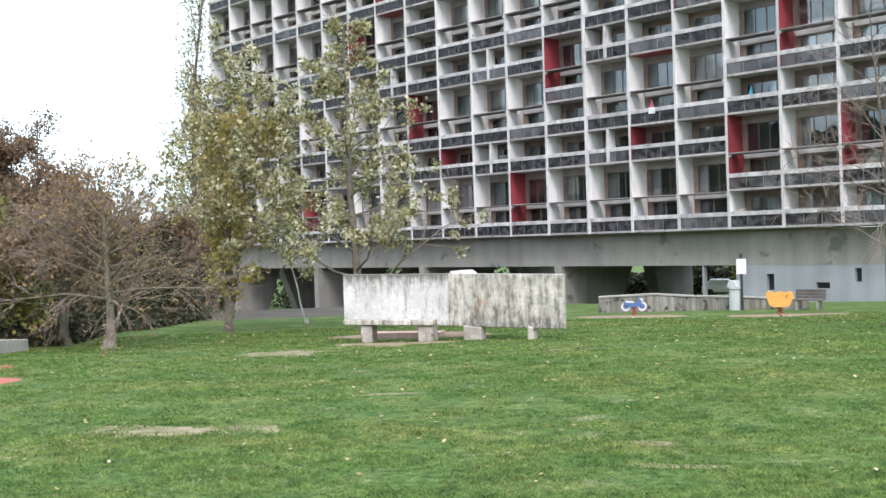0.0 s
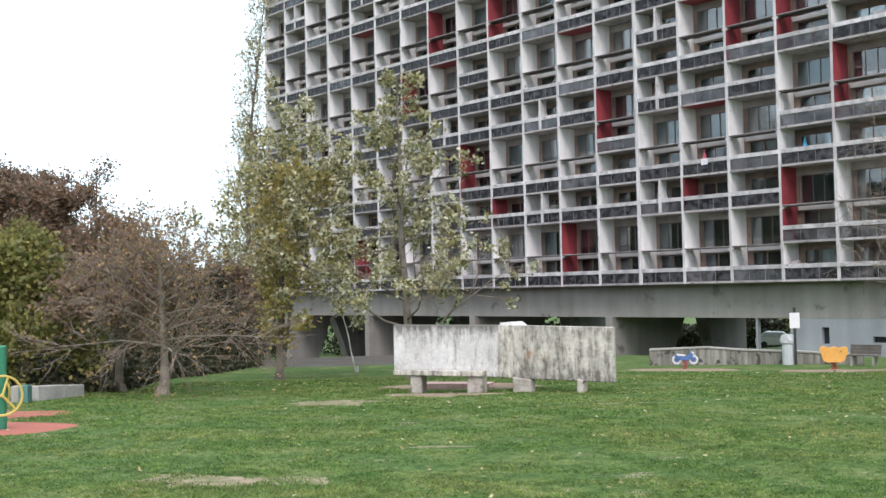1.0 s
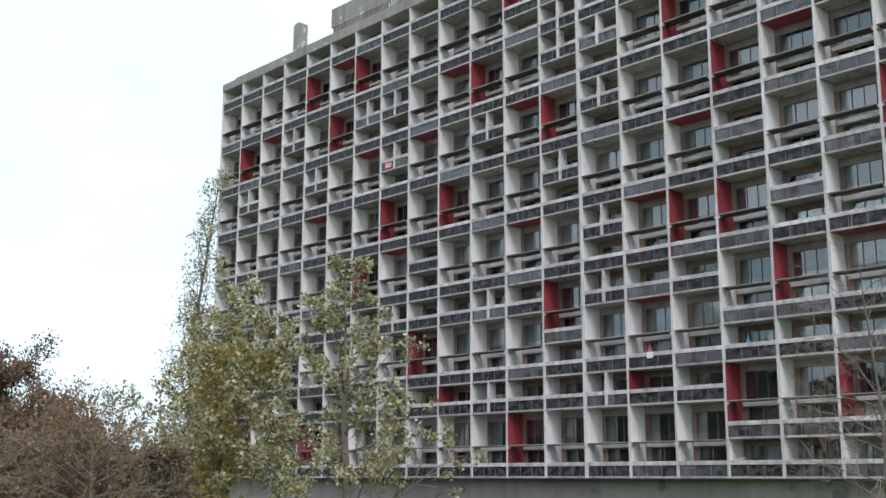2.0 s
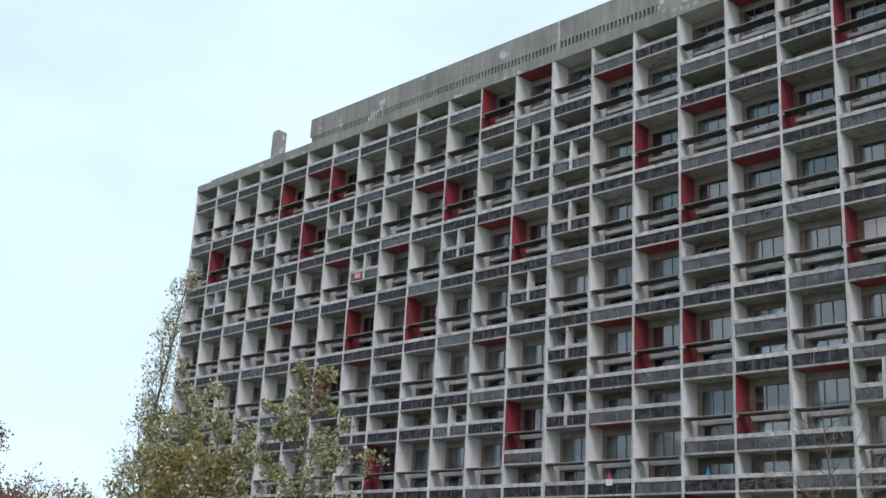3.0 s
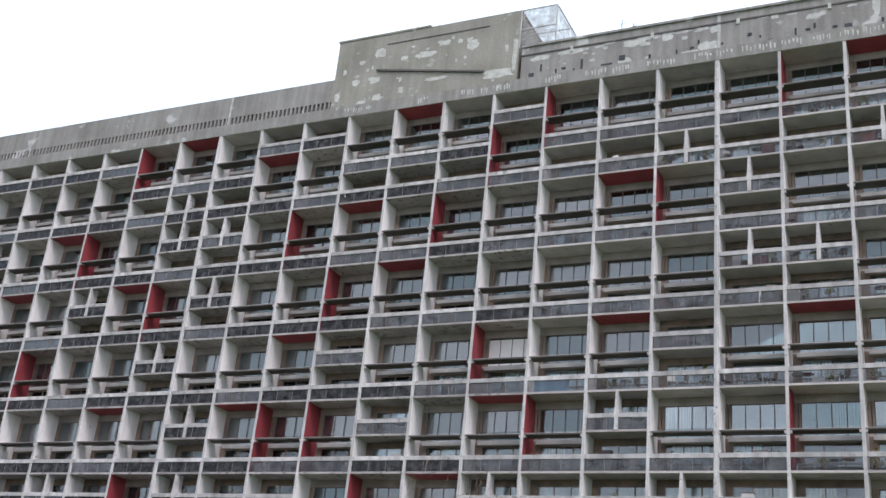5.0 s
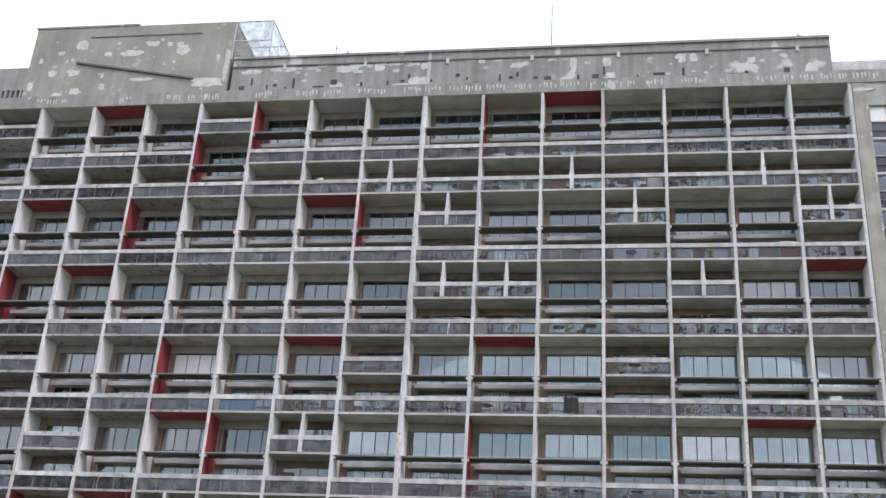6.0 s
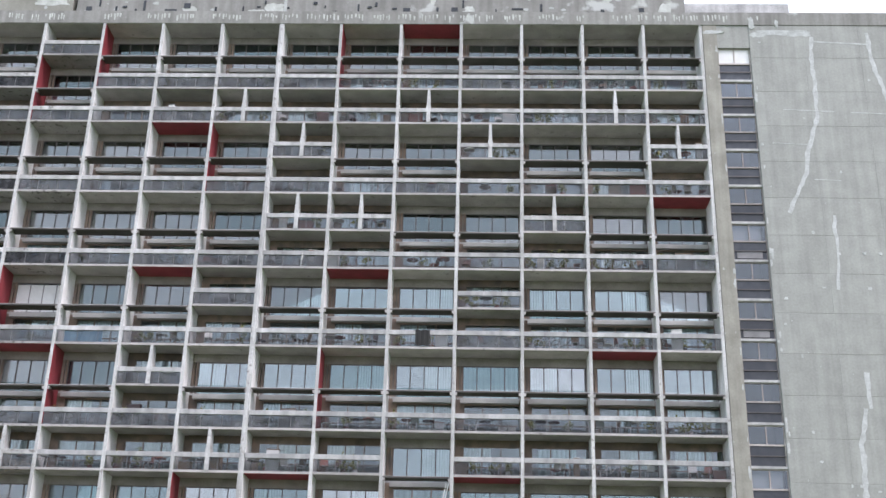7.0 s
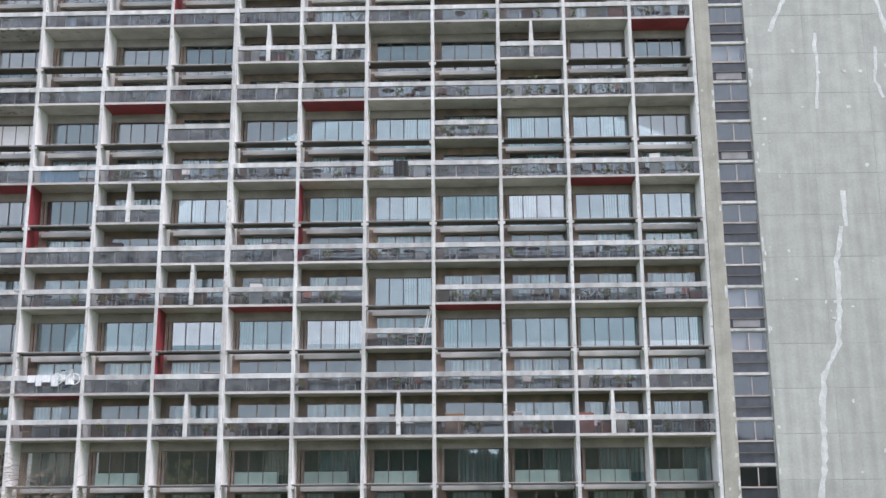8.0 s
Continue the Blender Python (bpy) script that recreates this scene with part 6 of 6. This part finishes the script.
wall_run("low_wall", [(-42.5, -56.4), (-43.1, -55.5), (-43.7, -54.7)], 0.6, [-0.24, -0.30, -0.38], 0.25, M["white_wall"], "low pale concrete wall at the edge of the wood")
steering_post(-34.78, -59.9, 20)
bin_box(-42.26, -56.9, 55)
car(-80.7, 33.2, 30)


# ---- things on the balconies ----
def pot_plant(at, rng):
    t = thing("pot_plant", at, "potted green plant on a balcony", "plant", "balcony plants")
    bm = bmesh.new()
    prism(bm, [(0.16 * math.cos(i * math.tau / 8), 0.16 * math.sin(i * math.tau / 8)) for i in range(8)], "z", 0.0, 0.3)
    part("pot", bm, M["clutter"], t)
    tips = [Vector((rng.gauss(0, 0.16), rng.gauss(0, 0.12), 0.35 + abs(rng.gauss(0.25, 0.25)))) for _ in range(14)]
    leafage("leaves", rng, tips, 90, 0.07, 0.075, M["leaf_green"], t)


def balcony_chair(at, turn):
    t = thing("balcony_chair", at, "plastic chair standing on a balcony", "chair", "balcony chairs", turn)
    bm = bmesh.new()
    box(bm, -0.24, 0.24, -0.22, 0.24, 0.42, 0.46)
    part("seat", bm, M["clutter"], t)
    bm = bmesh.new()
    prism(bm, [(0.20, 0.46), (0.24, 0.46), (0.32, 0.92), (0.28, 0.92)], "x", -0.24, 0.24)
    part("backrest", bm, M["clutter"], t)
    for x in (-0.22, 0.18):
        for y in (-0.2, 0.18):
            bm = bmesh.new()
            box(bm, x, x + 0.04, y, y + 0.04, 0.0, 0.42)
            part("leg", bm, M["clutter"], t)


def bicycle(at, turn, paint="clutter", label="bicycle leaning inside a balcony"):
    t = thing("bicycle", at, label, "bicycle", "balcony bicycles", turn)
    for x in (-0.5, 0.5):
        bm = bmesh.new()
        ring(bm, (x, 0, 0.34), (0, 1, 0), 0.32, 0.025, 18, 5)
        part("wheel", bm, M["tyre" if paint == "clutter" else paint], t)
    bm = bmesh.new()
    for p, q in (((-0.5, 0, 0.34), (-0.15, 0, 0.82)), ((-0.15, 0, 0.82), (-0.05, 0, 0.32)), ((-0.05, 0, 0.32), (-0.5, 0, 0.34)), ((-0.05, 0, 0.32), (0.36, 0, 0.8)), ((-0.15, 0, 0.78), (0.36, 0, 0.8)), ((0.36, 0, 0.95), (0.5, 0, 0.34))):
        tube(bm, [p, q], 0.022, 5)
    part("frame", bm, M[paint], t)
    bm = bmesh.new()
    tube(bm, [(0.36, -0.25, 0.98), (0.36, 0.25, 0.98)], 0.02, 5)
    part("handlebar", bm, M["steel"], t)
    bm = bmesh.new()
    box(bm, -0.28, -0.05, -0.06, 0.06, 0.82, 0.88)
    part("saddle", bm, M["tyre"], t)


def crate(at, size, turn):
    t = thing("storage_box", at, "storage box standing on a balcony", "box", "balcony boxes", turn)
    w, d, h = size
    bm = bmesh.new()
    box(bm, -w / 2, w / 2, -d / 2, d / 2, 0, h)
    part("body", bm, M["clutter"], t, bevel=0.02)
    bm = bmesh.new()
    box(bm, -w / 2 - 0.02, w / 2 + 0.02, -d / 2 - 0.02, d / 2 + 0.02, h, h + 0.05)
    part("lid", bm, M["clutter"], t, bevel=0.01)


def table(at):
    t = thing("balcony_table", at, "small round table on a balcony", "table", "balcony tables")
    bm = bmesh.new()
    prism(bm, [(0.38 * math.cos(i * math.tau / 16), 0.38 * math.sin(i * math.tau / 16)) for i in range(16)], "z", 0.70, 0.73)
    part("top", bm, M["clutter"], t)
    for a in (0.5, 2.6, 4.7):
        bm = bmesh.new()
        tube(bm, [(0.25 * math.cos(a), 0.25 * math.sin(a), 0), (0.1 * math.cos(a), 0.1 * math.sin(a), 0.7)], 0.018, 5)
        part("leg", bm, M["steel"], t)


def parasol(at, material, label):
    t = thing("folded_parasol", at, label, "parasol")
    t.scale = (0.8, 0.8, 0.85)
    bm = bmesh.new()
    tube(bm, [(0, 0, 0), (0, 0, 1.5)], 0.025, 6)
    part("pole", bm, M["steel"], t)
    bm = bmesh.new()
    tube(bm, [(0, 0, 1.0), (0, 0, 1.25), (0, 0, 1.6), (0, 0, 2.0), (0, 0, 2.15)], [0.30, 0.26, 0.15, 0.05, 0.01], 10)
    part("cloth", bm, material, t)


def laundry(at, width, label):
    """Cloths hung over the coping."""
    t = thing("hanging_laundry", at, label, "laundry")
    rng = random.Random(int(abs(at[0]) * 10))
    x = -width / 2
    while x < width / 2:
        w = rng.uniform(0.35, 0.7)
        n = 8
        bm = bmesh.new()
        front, over, back = [], [], []
        low = rng.uniform(0.35, 0.7)
        for i in range(n + 1):
            xx = x + w * i / n
            s = 0.02 * math.sin(i * 2.1)
            front.append(bm.verts.new((xx, -0.035 + s, 1.19 - low)))
            over.append(bm.verts.new((xx, -0.02, 1.205)))
            back.append(bm.verts.new((xx, 0.19 + s, 1.0)))
        for a in (front, over), (over, back):
            for i in range(n):
                bm.faces.new((a[0][i], a[0][i + 1], a[1][i + 1], a[1][i]))
        part("cloth", bm, M["cloth"], t)
        x += w + 0.03


def banner(at, material, label):
    t = thing("banner", at, label, "banner")
    bm = bmesh.new()
    box(bm, -1.35, -0.3, -0.03, -0.012, 0.25, 0.85)
    part("cloth", bm, material, t)
    for i in range(2):
        bm = bmesh.new()
        box(bm, -1.2, -0.45, -0.037, -0.031, 0.40 + i * 0.2, 0.48 + i * 0.2)
        part("text_bar", bm, M["white"], t)


def leaning_poles(at):
    t = thing("leaning_poles", at, "two white poles leaning in a balcony corner", "poles")
    for dx in (0.0, 0.14):
        bm = bmesh.new()
        tube(bm, [(-0.42 + dx, 0.30, 0.0), (dx, 0.08, 2.1)], 0.035, 8)
        part("pole", bm, M["white"], t)


def step_stool(at):
    t = thing("step_stool", at, "white folding step stool on a balcony", "stool")
    for x in (-0.24, 0.20):
        bm = bmesh.new()
        prism(bm, [(-0.05, 0), (0.02, 0), (0.30, 0.95), (0.23, 0.95)], "x", x, x + 0.04)
        part("side_rail", bm, M["white"], t)
    for i in range(4):
        part("step", bmesh_box(-0.20, 0.20, 0.0 + 0.07 * i, 0.14 + 0.07 * i, 0.18 + 0.22 * i, 0.21 + 0.22 * i), M["white"], t)


def dark_cloth(at):
    t = thing("hanging_cloth", at, "black cloth hung over a balcony guard", "cloth")
    bm = bmesh.new()
    rows = [[bm.verts.new((-0.45 + 0.9 * i / 10, -0.03 + 0.018 * math.sin(1.9 * i), z + 0.03 * math.sin(i * 1.3))) for i in range(11)] for z in (0.20, 0.7, 1.21)]
    rows.append([bm.verts.new((-0.45 + 0.09 * i, 0.19, 1.0)) for i in range(11)])
    for p, q in zip(rows, rows[1:]):
        for i in range(10):
            bm.faces.new((p[i], p[i + 1], q[i + 1], q[i]))
    part("cloth", bm, M["tyre"], t)


# Added blue sheet that paints the sky reflected in one balcony's guard panes.
def guard_reflection(at):
    t = thing("guard_reflection", at, "sky blue cloth screen tied behind a balcony guard", "screen")
    bm = bmesh.new()
    lo = [bm.verts.new((-1.5 + 0.2 * i, 0.02 * math.sin(2.3 * i), 0.02)) for i in range(13)]
    hi = [bm.verts.new((-1.5 + 0.2 * i, 0.02 * math.sin(1.7 * i + 1), 0.76)) for i in range(13)]
    for i in range(12):
        bm.faces.new((lo[i], lo[i + 1], hi[i + 1], hi[i]))
    part("cloth", bm, M["sky_tint"], t)
    bm = bmesh.new()
    tube(bm, [(-1.5, 0, 0.77), (0.9, 0, 0.77)], 0.015, 5)
    part("cord", bm, M["steel"], t)


def tube_rack(at):
    t = thing("tube_rack", at, "pale bent tube rack lying on a balcony", "rack")
    bm = bmesh.new()
    tube(bm, [(-1.2, 0, 0.55), (-1.15, 0, 0.25), (-1.0, 0, 0.12), (0.9, 0, 0.12), (1.05, 0, 0.25), (1.1, 0, 0.55)], 0.03, 6)
    part("rail", bm, M["sheet"], t)
    for x in (-0.6, 0.5):
        bm = bmesh.new()
        tube(bm, [(x, 0, 0.0), (x, 0, 0.5)], 0.025, 6)
        part("upright", bm, M["sheet"], t)


def fill_balconies():
    rng = random.Random(77)
    for (b, k), z in sorted(FLOORS.items()):
        xm = -(b + 0.5) * W - (0.0 if b else 0.12)
        want = 1.0 if b < 9 else 0.55 if b < 13 else 0.24
        for slot in (-1.5, -0.85, -0.2, 0.5, 1.25) if b < 9 else (-1.35, -0.55, 0.25, 1.1):
            if rng.random() > want * 0.76:
                continue
            at = (xm + slot + rng.uniform(-0.15, 0.15), rng.uniform(0.34, 0.70), z + 0.13)
            pick = rng.random()
            if pick < 0.34:
                pot_plant(at, rng)
            elif pick < 0.58:
                balcony_chair(at, rng.uniform(0, 360))
            elif pick < 0.78:
                crate(at, (rng.uniform(0.35, 1.1), rng.uniform(0.3, 0.5), rng.uniform(0.35, 1.35)), rng.uniform(-15, 15))
            elif pick < 0.9:
                table(at)
            else:
                bicycle((at[0], 0.38, at[2]), rng.uniform(-8, 8))
    def spot(b, k):
        return -(b + 0.5) * W, TOP - k * H
    x, z = spot(13, 14)
    parasol((x - 0.5, 0.7, z + 0.13), M["cyan"], "folded bright blue parasol on a balcony")
    x, z = spot(15, 14)
    parasol((x - 0.4, 0.6, z + 0.13), M["pink"], "folded red parasol on a balcony")
    laundry((x, 0, z), 0.5, "white cloths hung over a balcony coping")
    x, z = spot(9, 14)
    laundry((x, 0, z), 2.4, "white laundry hung over a balcony coping")
    bicycle((x + 1.1, -0.10, z + 0.62), 4, "white", "white bicycle hung outside on a balcony coping")
    guard_reflection((x, 0.15, TOP - 9 * H + 0.13))
    x, z = spot(4, 13)
    leaning_poles((x + 1.75, 0.1, z + 0.13))
    step_stool((x + 0.75, 0.2, z + 0.13))
    x, z = spot(4, 11)
    tube_rack((x + 0.5, 0.2, z + 0.13))
    x, z = spot(4, 9)
    dark_cloth((x + 0.1, 0, z))
    x, z = spot(2, 9)
    bicycle((x - 0.6, 0.22, z + 0.13), 3, "white", "white bicycle leaning inside a balcony guard")
    bicycle((x + 0.5, 0.25, z + 0.13), -6, "sheet", "grey bicycle leaning inside a balcony guard")
    x, z = spot(7, 5)
    bicycle((x + 1.2, 0.22, z + 0.13), 5, "sheet", "grey bicycle leaning inside a balcony guard")
    x, z = spot(22, 6)
    banner((x, 0, z), M["pink"], "pink banner on a balcony guard")


fill_balconies()
